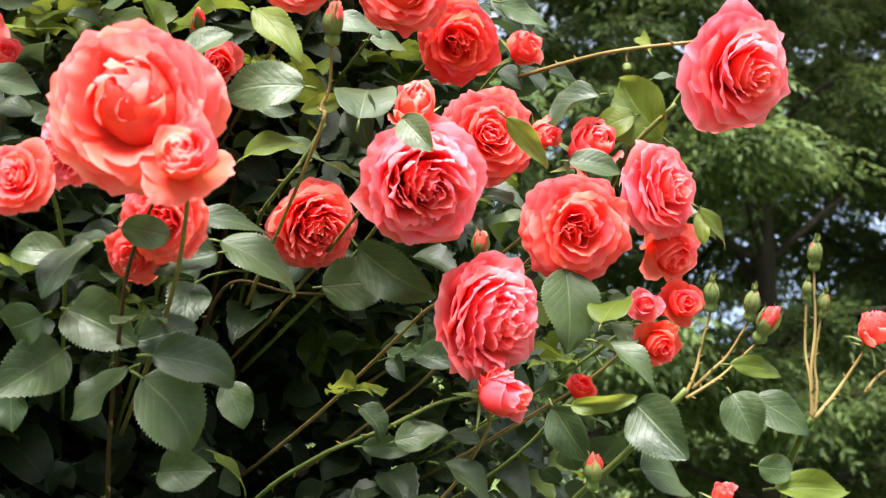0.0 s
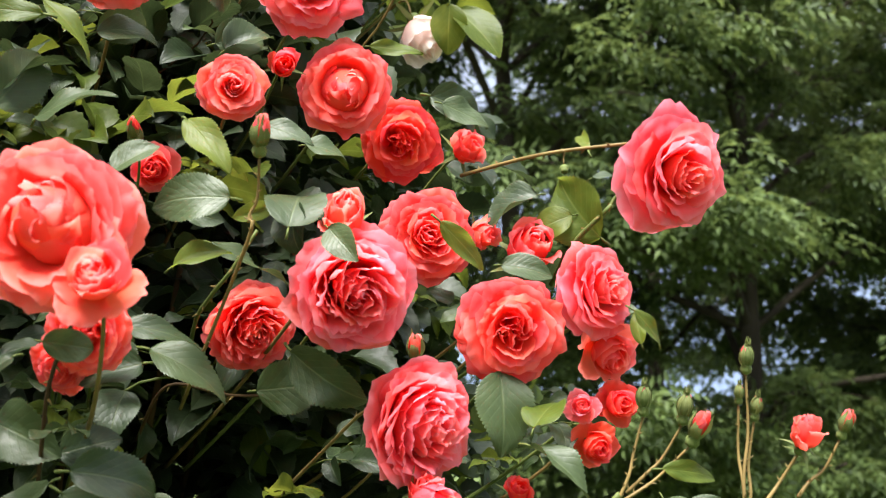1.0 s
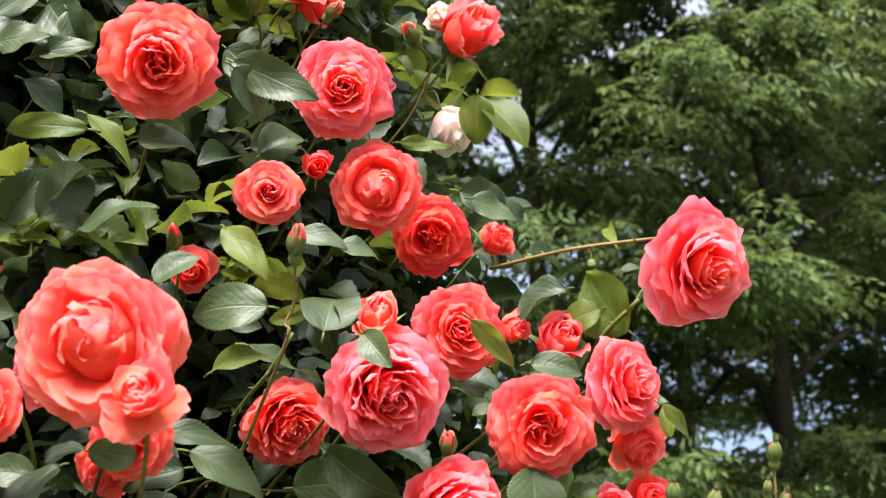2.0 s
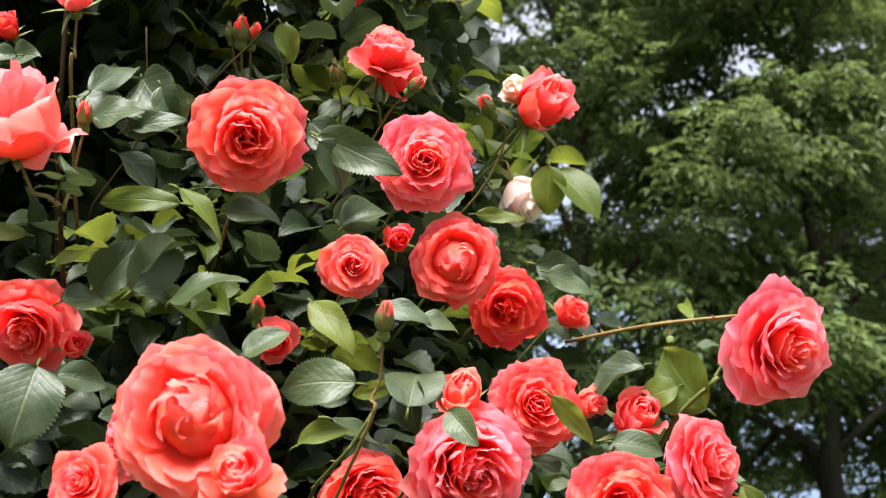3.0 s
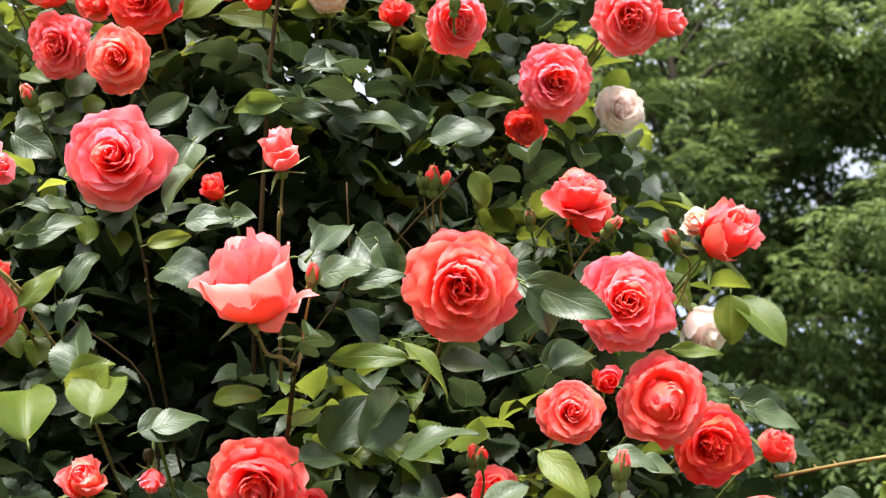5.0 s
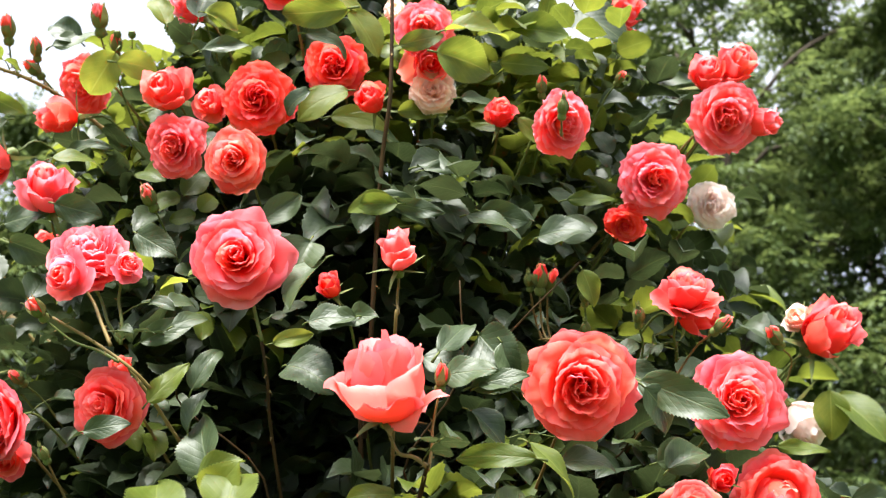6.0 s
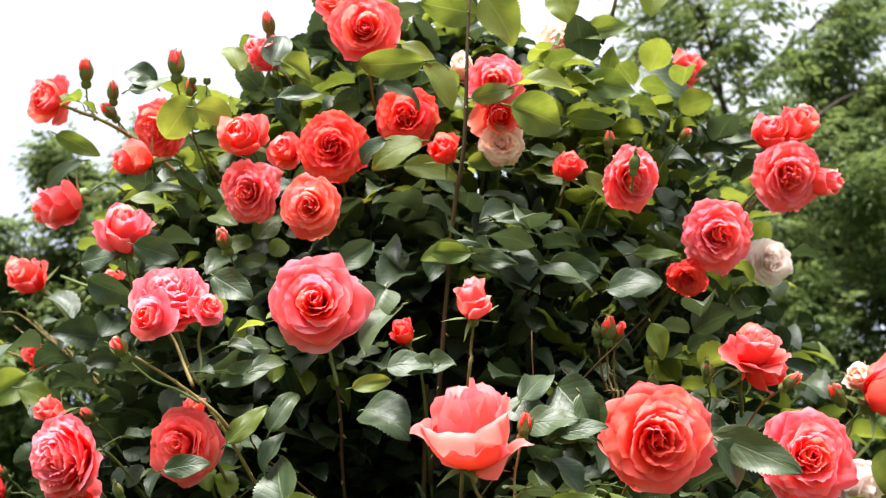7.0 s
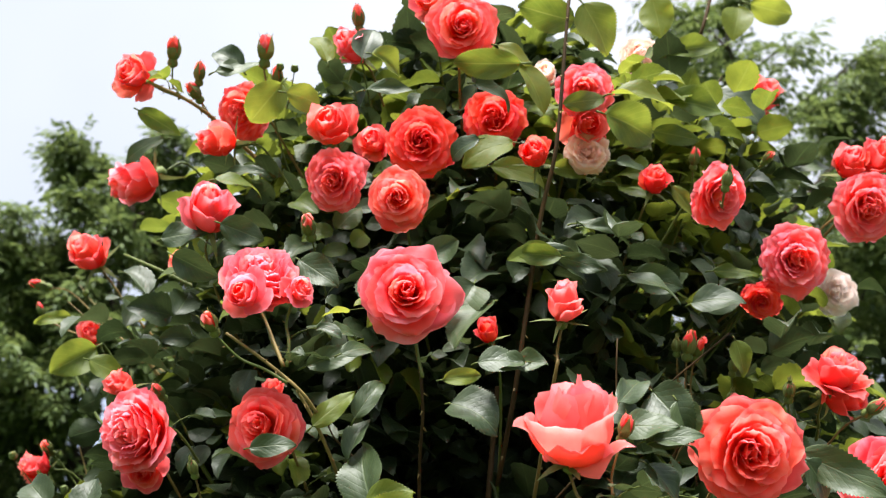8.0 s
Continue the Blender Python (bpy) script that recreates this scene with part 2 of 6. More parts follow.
# ---- roses ----
def petal_verts(rng, phi, length, width, th0, th1, curl, base_r, flat, ruffle, edge, twist, z0=0.0, nu=21, nv=11, point=0.0, jag=1.0, drop=0.22, lip=0.0, aside=(0.0, 0.0)):
    """One petal round the z axis. th0, th1: its lean from the axis at claw and blade; curl: how far the tip rolls out;
    flat: over 1 it is flatter than the circle it stands on; edge: how far the side edges roll back; point: a pointed tip;
    lip: how far the very rim rolls over; aside: how far off the axis it stands."""
    ph1, ph2, ph3 = (rng.uniform(0, 6.28) for _ in range(3))
    skew = rng.uniform(-0.12, 0.12)
    verts, uvs = [], []
    notch, tip_at = rng.uniform(-0.05, 0.06), rng.uniform(-0.3, 0.3)
    cusps = [(rng.uniform(-0.8, 0.8), rng.uniform(0.015, 0.075) * jag, rng.uniform(0.16, 0.34)) for _ in range(rng.choice((1, 2, 2, 3)))]
    nick, nick_at = rng.uniform(0.0, 0.07) * jag, rng.uniform(-0.7, 0.7)
    dent, dent_at, dent_v = rng.uniform(-0.05, 0.05) * jag, rng.uniform(-0.5, 0.5), rng.uniform(0.55, 0.9)
    for j in range(nv):
        for i in range(nu):
            u = -1 + 2 * i / (nu - 1)
            v = j / (nv - 1)
            ve = v * (1 - (drop + 0.15 * min(point, 1.0)) * abs(u) ** 2.4 - notch * math.exp(-8 * u * u) + point * 0.075 * max(0.0, 1 - abs(u) / 0.32) ** 1.2
                      + sum(a * max(0.0, 1 - abs(u - c) / w0) for c, a, w0 in cusps) - nick * max(0.0, 1 - abs(u - nick_at) / 0.14)
                      + 0.010 * jag * v * math.sin(21.0 * u + ph2) * math.sin(4.0 * u + ph3))
            r, z, steps = base_r, z0, 9
            th = th0
            for s in range(steps):
                q = (s + 0.5) / steps * ve
                th = th0 + (th1 - th0) * (q * q * (3 - 2 * q)) + curl * max(0.0, q - 0.62) ** 1.5 * 4 + lip * (0.45 + 0.75 * abs(u - tip_at) + 0.35 * math.sin(4.2 * u + ph3)) * (max(0.0, q - 0.76) / 0.24) ** 1.4
                r += length * ve / steps * math.sin(th)
                z += length * ve / steps * math.cos(th)
            w = width * math.sin(math.pi * (0.07 + 0.60 * min(ve, 1.15))) ** 0.85
            rc = max(abs(r) * flat, width * 0.42)
            ang = max(-2.6, min(2.6, u * w / rc))
            tang = rc * math.sin(ang) + skew * length * v * v
            rad = r - rc * (1 - math.cos(ang)) * (1.0 if th < 1.3 else 0.6) + twist * u
            nr, nz = -math.cos(th), math.sin(th)
            wob = ruffle * v ** 1.6 * (math.sin(2.6 * u + ph1) + 0.45 * math.sin(5.4 * u + ph2) + 0.16 * math.sin(9.5 * u + ph3) + 0.22 * v * v * v * math.sin(15.0 * u + ph1 + ph2)) - edge * abs(u) ** 3 * v ** 1.5 + 0.014 * jag * v ** 7 * math.sin(17.0 * u + ph3)
            wob += dent * math.exp(-((u - dent_at) / 0.3) ** 2 - ((v - dent_v) / 0.2) ** 2)
            rad += nr * wob
            z += nz * wob
            verts.append(Vector((aside[0] + rad * math.cos(phi) - tang * math.sin(phi), aside[1] + rad * math.sin(phi) + tang * math.cos(phi), z)))
            uvs.append((0.5 + 0.5 * u, v))
    return verts, uvs


def bowl(rng, phi, rim, rise, bow, width, **more):
    """A petal from the heart's foot to its rim at that radius and height, bowed outwards like the side of a bowl."""
    r0 = more.pop("foot", 0.05)
    lean = math.atan2(rim - r0, rise)
    chord = math.hypot(rim - r0, rise)
    d = dict(phi=phi, length=chord * (1 + bow * bow / 6), width=width, th0=lean + bow, th1=lean - bow, curl=0.25, base_r=r0, flat=1.25, ruffle=0.025, edge=0.02, twist=0.03)
    d.update(more)
    return d


def petal_plan(kind, rng):
    """Where the petals of a bloom stand: from its heart outwards, in units of its radius."""
    plan = []
    g = math.radians(137.5)
    off = rng.uniform(0, 6.28)
    hand = rng.choice((-1, 1))
    if kind == "open":
        # a heart of small folds, in four quarters or one whirl, inside many rings of broad bowl-shaped petals
        tilt, side = rng.uniform(0.0, 0.10), rng.uniform(0, 6.28)
        if rng.random() < 0.5:
            quarters = rng.choice((3, 4, 4, 5))
            for q in range(quarters):
                a = off + q * 2 * math.pi / quarters + rng.uniform(-0.2, 0.2)
                out = rng.uniform(0.14, 0.20)
                for i in range(4):
                    s = i / 3
                    plan.append(bowl(rng, a + math.pi + hand * 0.9 + i * 2.5 + rng.uniform(-0.3, 0.3), 0.035 + 0.12 * s, 0.56 - 0.02 * s + rng.uniform(-0.04, 0.04), 0.30, 0.13 + 0.13 * s, curl=0.3, flat=1.5,
                                     ruffle=0.030, edge=0.03, twist=0.05 * hand, foot=0.02, aside=(out * math.cos(a), out * math.sin(a)), nu=11))
        else:
            for i in range(15):
                s = i / 14
                plan.append(bowl(rng, i * g + off, 0.03 + 0.33 * s, 0.58 - 0.02 * s + rng.uniform(-0.04, 0.04), 0.34, 0.16 + 0.24 * s, curl=0.25 + 0.3 * s, flat=1.6 - 0.3 * s, ruffle=0.040, edge=0.04 * s,
                                 twist=hand * (0.06 + 0.05 * s), foot=0.02 + 0.04 * s, nu=13))
        n = 17
        for i in range(n):
            s = i / (n - 1)
            rho = 0.38 + 0.44 * s
            phi = i * g + off + rng.uniform(-0.25, 0.25)
            plan.append(bowl(rng, phi, rho * rng.uniform(0.94, 1.05), 0.58 - 0.16 * s + rng.uniform(-0.05, 0.04) + tilt * math.cos(phi - side), 0.44 - 0.08 * s, 0.16 + 0.66 * rho, curl=0.35 + 0.5 * s, flat=1.15,
                             ruffle=0.034 + 0.016 * s, edge=0.05 + 0.05 * s, twist=hand * 0.06 * (1 - s) + rng.uniform(-0.02, 0.02), foot=0.06 + 0.04 * s, point=rng.choice((0.0, 0.4, 0.9)) * s, jag=0.9 + 0.4 * s, lip=0.5 + 0.7 * s, drop=0.24))
        n = 13
        for i in range(n):
            s = i / (n - 1)
            phi = i * g + 1 + off + rng.uniform(-0.3, 0.3)
            plan.append(bowl(rng, phi, 0.84 + 0.17 * s + rng.uniform(-0.04, 0.05), 0.42 - 0.30 * s + rng.uniform(-0.05, 0.05) + tilt * math.cos(phi - side), 0.30 - 0.12 * s, 0.72, curl=0.7 + 0.4 * s, flat=1.2,
                             ruffle=0.072, edge=0.14, twist=rng.uniform(-0.05, 0.05), foot=0.10, point=rng.choice((0.2, 0.8, 1.6)), jag=1.7, lip=1.1, drop=0.28))
    elif kind == "globe":
        # many thin petals packed in a deep ball, seen from the side as layer on layer
        for i in range(24):
            s = i / 23
            plan.append(bowl(rng, i * g + off, 0.03 + 0.42 * s, 1.04 - 0.06 * s + rng.uniform(-0.05, 0.05), 0.34, 0.18 + 0.26 * s, curl=0.25 + 0.3 * s, flat=1.6 - 0.4 * s, ruffle=0.045, edge=0.04 * s, twist=hand * (0.05 + 0.05 * s), foot=0.03 + 0.05 * s, nu=13))
        for i in range(20):
            s = i / 19
            plan.append(bowl(rng, i * g + off + rng.uniform(-0.25, 0.25), 0.46 + 0.36 * s, 0.98 - 0.20 * s + rng.uniform(-0.06, 0.05), 0.48, 0.34 + 0.40 * s, curl=0.40 + 0.4 * s, flat=1.12, ruffle=0.040, edge=0.07, twist=hand * 0.04,
                             foot=0.10, point=rng.choice((0.0, 0.3, 0.7)), jag=1.0, lip=0.5 + 0.4 * s, drop=0.20))
        for i in range(11):
            s = i / 10
            plan.append(bowl(rng, i * g + 1 + off + rng.uniform(-0.3, 0.3), 0.84 + 0.16 * s + rng.uniform(-0.05, 0.06), 0.76 - 0.34 * s + rng.uniform(-0.07, 0.07), 0.46 - 0.1 * s, 0.76, curl=0.7, flat=1.15, ruffle=0.050, edge=0.12, twist=rng.uniform(-0.04, 0.04),
                             foot=0.12, point=rng.choice((0.0, 0.4, 1.0)), jag=1.2, lip=0.8, drop=0.24))
    elif kind == "goblet":
        # a tall closed heart, a few wrapping petals and three broad ones flaring out below
        for i in range(8):
            s = i / 7
            plan.append(bowl(rng, i * 2.25 * hand + off, 0.05 + 0.26 * s, 1.28 - 0.10 * s + rng.uniform(-0.04, 0.04), 0.42 + 0.48 * s, 0.32 + 0.54 * s, curl=0.1 + 0.2 * s, flat=1.0, ruffle=0.015 + 0.015 * s, edge=0.03, twist=0.08 * hand, foot=0.05, drop=0.14, lip=0.5 * s))
        for i in range(3):
            plan.append(bowl(rng, i * 2.1 + off, 0.46 + 0.07 * i, 1.12 - 0.12 * i, 0.86, 0.92, curl=0.5, flat=1.05, ruffle=0.045, edge=0.08, twist=0.05, foot=0.06, point=0.5, lip=1.0, drop=0.18))
        for phi, rim, rise in ((-0.1, 0.68, 0.72), (2.9, 0.78, 0.44), (4.5, 0.76, 0.36), (1.5, 0.62, 0.66)):
            plan.append(bowl(rng, phi, rim, rise, 0.40, 0.60, curl=0.8, flat=1.3, ruffle=0.09, edge=0.22, twist=rng.uniform(-0.10, 0.10), foot=0.06, point=rng.choice((0.4, 1.2)), jag=1.3, lip=0.7, drop=0.26))
    elif kind == "spiral":
        for i in range(10):
            s = i / 9
            plan.append(bowl(rng, i * 2.25 * hand + off, 0.05 + 0.28 * s, 0.72 - 0.04 * s, 0.22 + 0.16 * s, 0.17 + 0.27 * s, curl=0.1 + 0.5 * s, flat=1.0, ruffle=0.008 + 0.008 * s,
                             edge=0.04 * s, twist=0.055 * hand, foot=0.02 + 0.06 * s, lip=0.5 * s))
        for i in range(10):
            s = i / 9
            plan.append(bowl(rng, i * g + off, 0.38 + 0.30 * s, 0.68 - 0.12 * s + rng.uniform(-0.04, 0.04), 0.46 - 0.1 * s, 0.50 + 0.18 * s, curl=0.8, flat=1.1, ruffle=0.024, edge=0.07, twist=0.05 * hand, foot=0.08, point=rng.uniform(0.0, 0.5), drop=0.16, lip=0.9))
        for i in range(9):
            s = i / 8
            plan.append(bowl(rng, i * g + 2 + off + rng.uniform(-0.3, 0.3), 0.76 + 0.24 * s, 0.52 - 0.34 * s + rng.uniform(-0.08, 0.08), 0.34 - 0.14 * s, 0.80 + 0.08 * s, curl=rng.uniform(0.5, 1.2), flat=1.2, ruffle=0.062, edge=0.18, twist=0.04, foot=0.08, point=rng.choice((0.6, 1.2, 2.0, 2.6)), jag=1.6, drop=0.30, lip=1.0))
    elif kind == "deep":
        # a closed, egg-shaped heart with folded tips, standing in a deep bowl of broad smooth petals
        for i in range(9):
            s = i / 8
            plan.append(bowl(rng, i * 2.3 * hand + off, 0.0 + 0.24 * s * s, 1.00 - 0.22 * s + rng.uniform(-0.02, 0.02), 0.85 + 0.60 * s, 0.46 + 0.44 * s, curl=0.0, flat=1.0, ruffle=0.02 + 0.02 * s, edge=0.03, twist=0.10 * hand,
                             foot=0.06, point=rng.uniform(0.2, 0.8), lip=0.1 + 0.35 * s, drop=0.12, aside=(0.05 * math.cos(off), 0.05 * math.sin(off))))
        for i in range(11):
            s = i / 10
            plan.append(bowl(rng, i * g + off, 0.56 + 0.22 * s, 0.76 - 0.14 * s + rng.uniform(-0.04, 0.04), 0.50 - 0.1 * s, 0.54 + 0.14 * s, curl=0.5, flat=1.1, ruffle=0.045, edge=0.06, twist=0.04 * hand, foot=0.08, point=rng.choice((0.0, 0.0, 0.5)), lip=1.0, drop=0.16))
        for i in range(14):
            s = i / 13
            plan.append(bowl(rng, i * g + 2 + off, 0.78 + 0.24 * s, 0.60 - 0.46 * s + rng.uniform(-0.05, 0.05), 0.36 - 0.16 * s, 0.74 + 0.06 * s, curl=0.8, flat=1.2, ruffle=0.062, edge=0.12, twist=0.03, foot=0.08, point=rng.choice((0.3, 0.8, 1.4)), jag=1.5, lip=1.1, drop=0.26))
    elif kind == "cup":
        for i in range(9):
            s = i / 8
            plan.append(bowl(rng, i * 2.25 + off, 0.06 + 0.32 * s, 1.10 - 0.10 * s + rng.uniform(-0.05, 0.05), 0.30 + 0.42 * s, 0.24 + 0.50 * s, curl=0.1 + 0.40 * s, flat=1.0, ruffle=0.015 + 0.015 * s, edge=0.02, twist=0.07, foot=0.05, drop=0.16))
        for i in range(4):
            s = i / 3
            plan.append(bowl(rng, i * g + off, 0.40 + 0.12 * s, 1.06 - 0.14 * s, 0.74, 0.84, curl=0.7, flat=1.05, ruffle=0.040, edge=0.08, twist=0.05, foot=0.06, point=0.5, lip=0.7))
        for i in range(4):
            plan.append(bowl(rng, i * 1.75 + 1 + off + rng.uniform(-0.3, 0.3), rng.uniform(0.85, 1.08), rng.uniform(0.28, 0.70), rng.uniform(0.30, 0.55), 0.78, curl=rng.uniform(0.6, 1.5), flat=1.15, ruffle=0.085, edge=0.13, twist=0.03, foot=0.06, point=0.6, jag=1.2))
    elif kind == "half":
        for i in range(8):
            s = i / 7
            plan.append(bowl(rng, i * 2.25 + off, 0.06 + 0.26 * s, 1.66 - 0.10 * s, 0.34 + 0.36 * s, 0.30 + 0.42 * s, curl=0.1 + 0.35 * s, flat=1.0, ruffle=0.022, edge=0.03, twist=0.08, foot=0.06, point=rng.uniform(0, 0.5), drop=0.10))
        for i in range(4):
            s = i / 3
            plan.append(bowl(rng, i * g + off, 0.32 + 0.18 * s, 1.52 - 0.24 * s, 0.74, 0.82, curl=0.35 + 0.6 * s, flat=1.0, ruffle=0.045, edge=0.10, twist=0.10, foot=0.08, point=rng.uniform(0.2, 1.0), jag=1.2, drop=0.12, lip=0.8 + 0.7 * s))
        for i in range(2):
            plan.append(bowl(rng, i * 2.6 + 1 + off, rng.uniform(0.55, 0.80), rng.uniform(0.75, 1.15), 0.62, 0.62, curl=0.8, flat=1.1, ruffle=0.06, edge=0.14, twist=0.05, foot=0.08, point=0.8, jag=1.3, drop=0.2, lip=1.0))
    elif kind in ("bud", "gbud"):
        k = 1.0 if kind == "bud" else 0.80
        for i in range(6):
            s = i / 5
            plan.append(bowl(rng, i * 2.15 + off, 0.05 + 0.12 * s, (2.12 - 0.30 * s) * k, 0.62, (0.55 + 0.25 * s) * k, curl=0.05 + 0.2 * s, flat=1.0, ruffle=0.012, edge=0.0, twist=0.10, foot=0.12, nu=7))
    return plan


def sepal_verts(phi, length, width, th0, th1, base_r, tip=0.0):
    verts, uvs, r, z = [], [], base_r, -0.02
    nv = 10
    for j in range(nv):
        v = j / (nv - 1)
        th = th0 + (th1 - th0) * min(1.0, v / 0.76)
        if v > 0.76:
            th += (tip - th) * (v - 0.76) / 0.24
        if j:
            r += length / (nv - 1) * math.sin(th)
            z += length / (nv - 1) * math.cos(th)
        w = width * (1 - v) ** 0.9 * (0.75 + 0.6 * math.sin(3 * v)) + 0.008
        for i in range(3):
            u = i - 1
            rr = r - (0.25 * w * abs(u))
            verts.append(Vector((rr * math.cos(phi) - u * w * math.sin(phi), rr * math.sin(phi) + u * w * math.cos(phi), z)))
            uvs.append((0.5 + 0.5 * u, v))
    return verts, uvs


def lathe(profile, sides=10):
    verts, faces = [], []
    for r, z in profile:
        for k in range(sides):
            a = 2 * math.pi * k / sides
            verts.append(Vector((r * math.cos(a), r * math.sin(a), z)))
    for i in range(len(profile) - 1):
        for k in range(sides):
            a, b = i * sides + k, i * sides + (k + 1) % sides
            faces.append((a, b, b + sides, a + sides))
    faces.append(tuple(range(sides - 1, -1, -1)))
    faces.append(tuple(range((len(profile) - 1) * sides, len(profile) * sides)))
    return verts, faces


TEMPLATES = {}
VARIANTS = {"open": 8, "spiral": 4, "deep": 2, "globe": 4, "goblet": 1, "cup": 3, "half": 4, "bud": 3, "gbud": 2}


def template_meshes(kind, variant):
    """The meshes of one bloom: its petals, its five sepals and its cup, made once and then shared."""
    key = (kind, variant)
    if key in TEMPLATES:
        return TEMPLATES[key]
    rng = random.Random(1000 * variant + sum(map(ord, kind)))
    meshes = []

    def keep(name, verts, faces, uvs):
        me = bpy.data.meshes.new(name)
        me.from_pydata([tuple(v) for v in verts], [], faces)
        lay = me.uv_layers.new(name="UVMap")
        idx = np.empty(len(me.loops), dtype=np.int32)
        me.loops.foreach_get("vertex_index", idx)
        lay.data.foreach_set("uv", np.asarray(uvs, dtype=np.float32)[idx].ravel())
        me.polygons.foreach_set("use_smooth", [True] * len(me.polygons))
        me.materials.append(None)
        meshes.append((name, me))

    if kind != "hip":
        for d in petal_plan(kind, rng):
            nu = d.get("nu", 21)
            verts, uvs = petal_verts(rng, **d)
            keep("petal", verts, grid_faces(nu, 11), uvs)
    k = {"bud": 0.62, "gbud": 0.62, "half": 0.30, "hip": 1.0}.get(kind, 0.14)
    verts, faces = lathe([(0.25 * k, -1.3 * k), (0.7 * k, -1.0 * k), (0.8 * k, -0.5 * k), (0.62 * k, -0.05 * k), (0.66 * k, 0.1 * k)])
    keep("calyx", verts, faces, [(0.5, 0.5)] * len(verts))
    for i in range(5):
        if kind == "gbud":
            a = (0.35, 2.75, 0.50, 0.86, -1.02 + rng.uniform(-0.10, 0.06), 0.30)
        elif kind == "bud":
            a = (0.35, 2.4, 0.44, 0.90, rng.uniform(-0.85, -0.3), 0.30)
        elif kind == "half":
            a = (0.35, 1.10, 0.095, 1.4, rng.uniform(1.2, 2.6), 0.2)
        else:
            a = (0.35, 0.55, 0.10, 1.5, rng.uniform(1.6, 2.5), 0.08)
        verts, uvs = sepal_verts(i * 1.2566 + 0.3, a[1], a[2], a[3], a[4], a[5], rng.uniform(-0.1, 0.7) if kind in ("bud", "gbud") else a[4])
        keep("sepal", verts, grid_faces(3, 10), uvs)
    TEMPLATES[key] = meshes
    return meshes


BLOOM_LABEL = {
    ("open", "coral"): "fully open coral rose with ruffled quartered petals",
    ("open", "pink"): "fully open salmon-pink rose with crowded ruffled petals",
    ("open", "red"): "fully open coral-red rose with tightly packed petals",
    ("open", "blush"): "faded blush-white rose, old and full-petalled",
    ("spiral", "coral"): "coral rose with a spiral heart and rolled-back outer petals",
    ("spiral", "orange"): "bright orange-coral rose with a high spiral heart",
    ("deep", "orange"): "large orange-coral rose with a deep bowl and folded heart",
    ("deep", "coral"): "coral rose with a deep bowl and folded heart",
    ("spiral", "pink"): "salmon-pink rose with pointed outer petals and spiral heart",
    ("globe", "pink"): "full salmon-pink rose, a deep ball of layered ruffled petals",
    ("globe", "coral"): "full coral rose, a deep ball of layered petals",
    ("open", "white"): "faded white rose with a faint blush, old and full-petalled",
    ("half", "white"): "hanging faded rosebud, white with pink edges",
    ("goblet", "salmon"): "pale salmon rose shaped like a goblet with flaring outer petals",
    ("half", "salmon"): "upright salmon rosebud just opening on a long stem",
    ("cup", "coral"): "cup-shaped half-open coral rose with flaring outer petals",
    ("cup", "pink"): "cup-shaped salmon-pink rose in a cluster of blooms",
    ("cup", "red"): "cup-shaped red rose half hidden among the leaves",
    ("half", "coral"): "opening coral rosebud on a green stem",
    ("half", "pink"): "opening pink rosebud with paler outer petals",
    ("half", "red"): "small opening red rosebud among dark leaves",
    ("half", "orange"): "opening orange rosebud among grey-green leaves",
    ("half", "blush"): "faded blush rosebud with pale papery petals",
    ("bud", "coral"): "closed coral rosebud with pointed green sepals",
    ("bud", "red"): "closed red rosebud with pointed green sepals",
    ("bud", "pink"): "closed pink rosebud with pointed green sepals",
    ("bud", "orange"): "closed orange rosebud with green sepals",
    ("gbud", "green"): "tight green rosebud still wrapped in its sepals",
    ("gbud", "coral"): "tight green rosebud showing a coral tip",
    ("hip", "green"): "small round green rose hip with dried sepals",
    ("hip", "brown"): "brown spent rose hip with withered sepals",
}
BLOOMS = []          # centre, radius, facing: the leaves keep clear of them
STEMS = []           # the thing, its base and the line of its stem: leaves grow on it
_used = {}


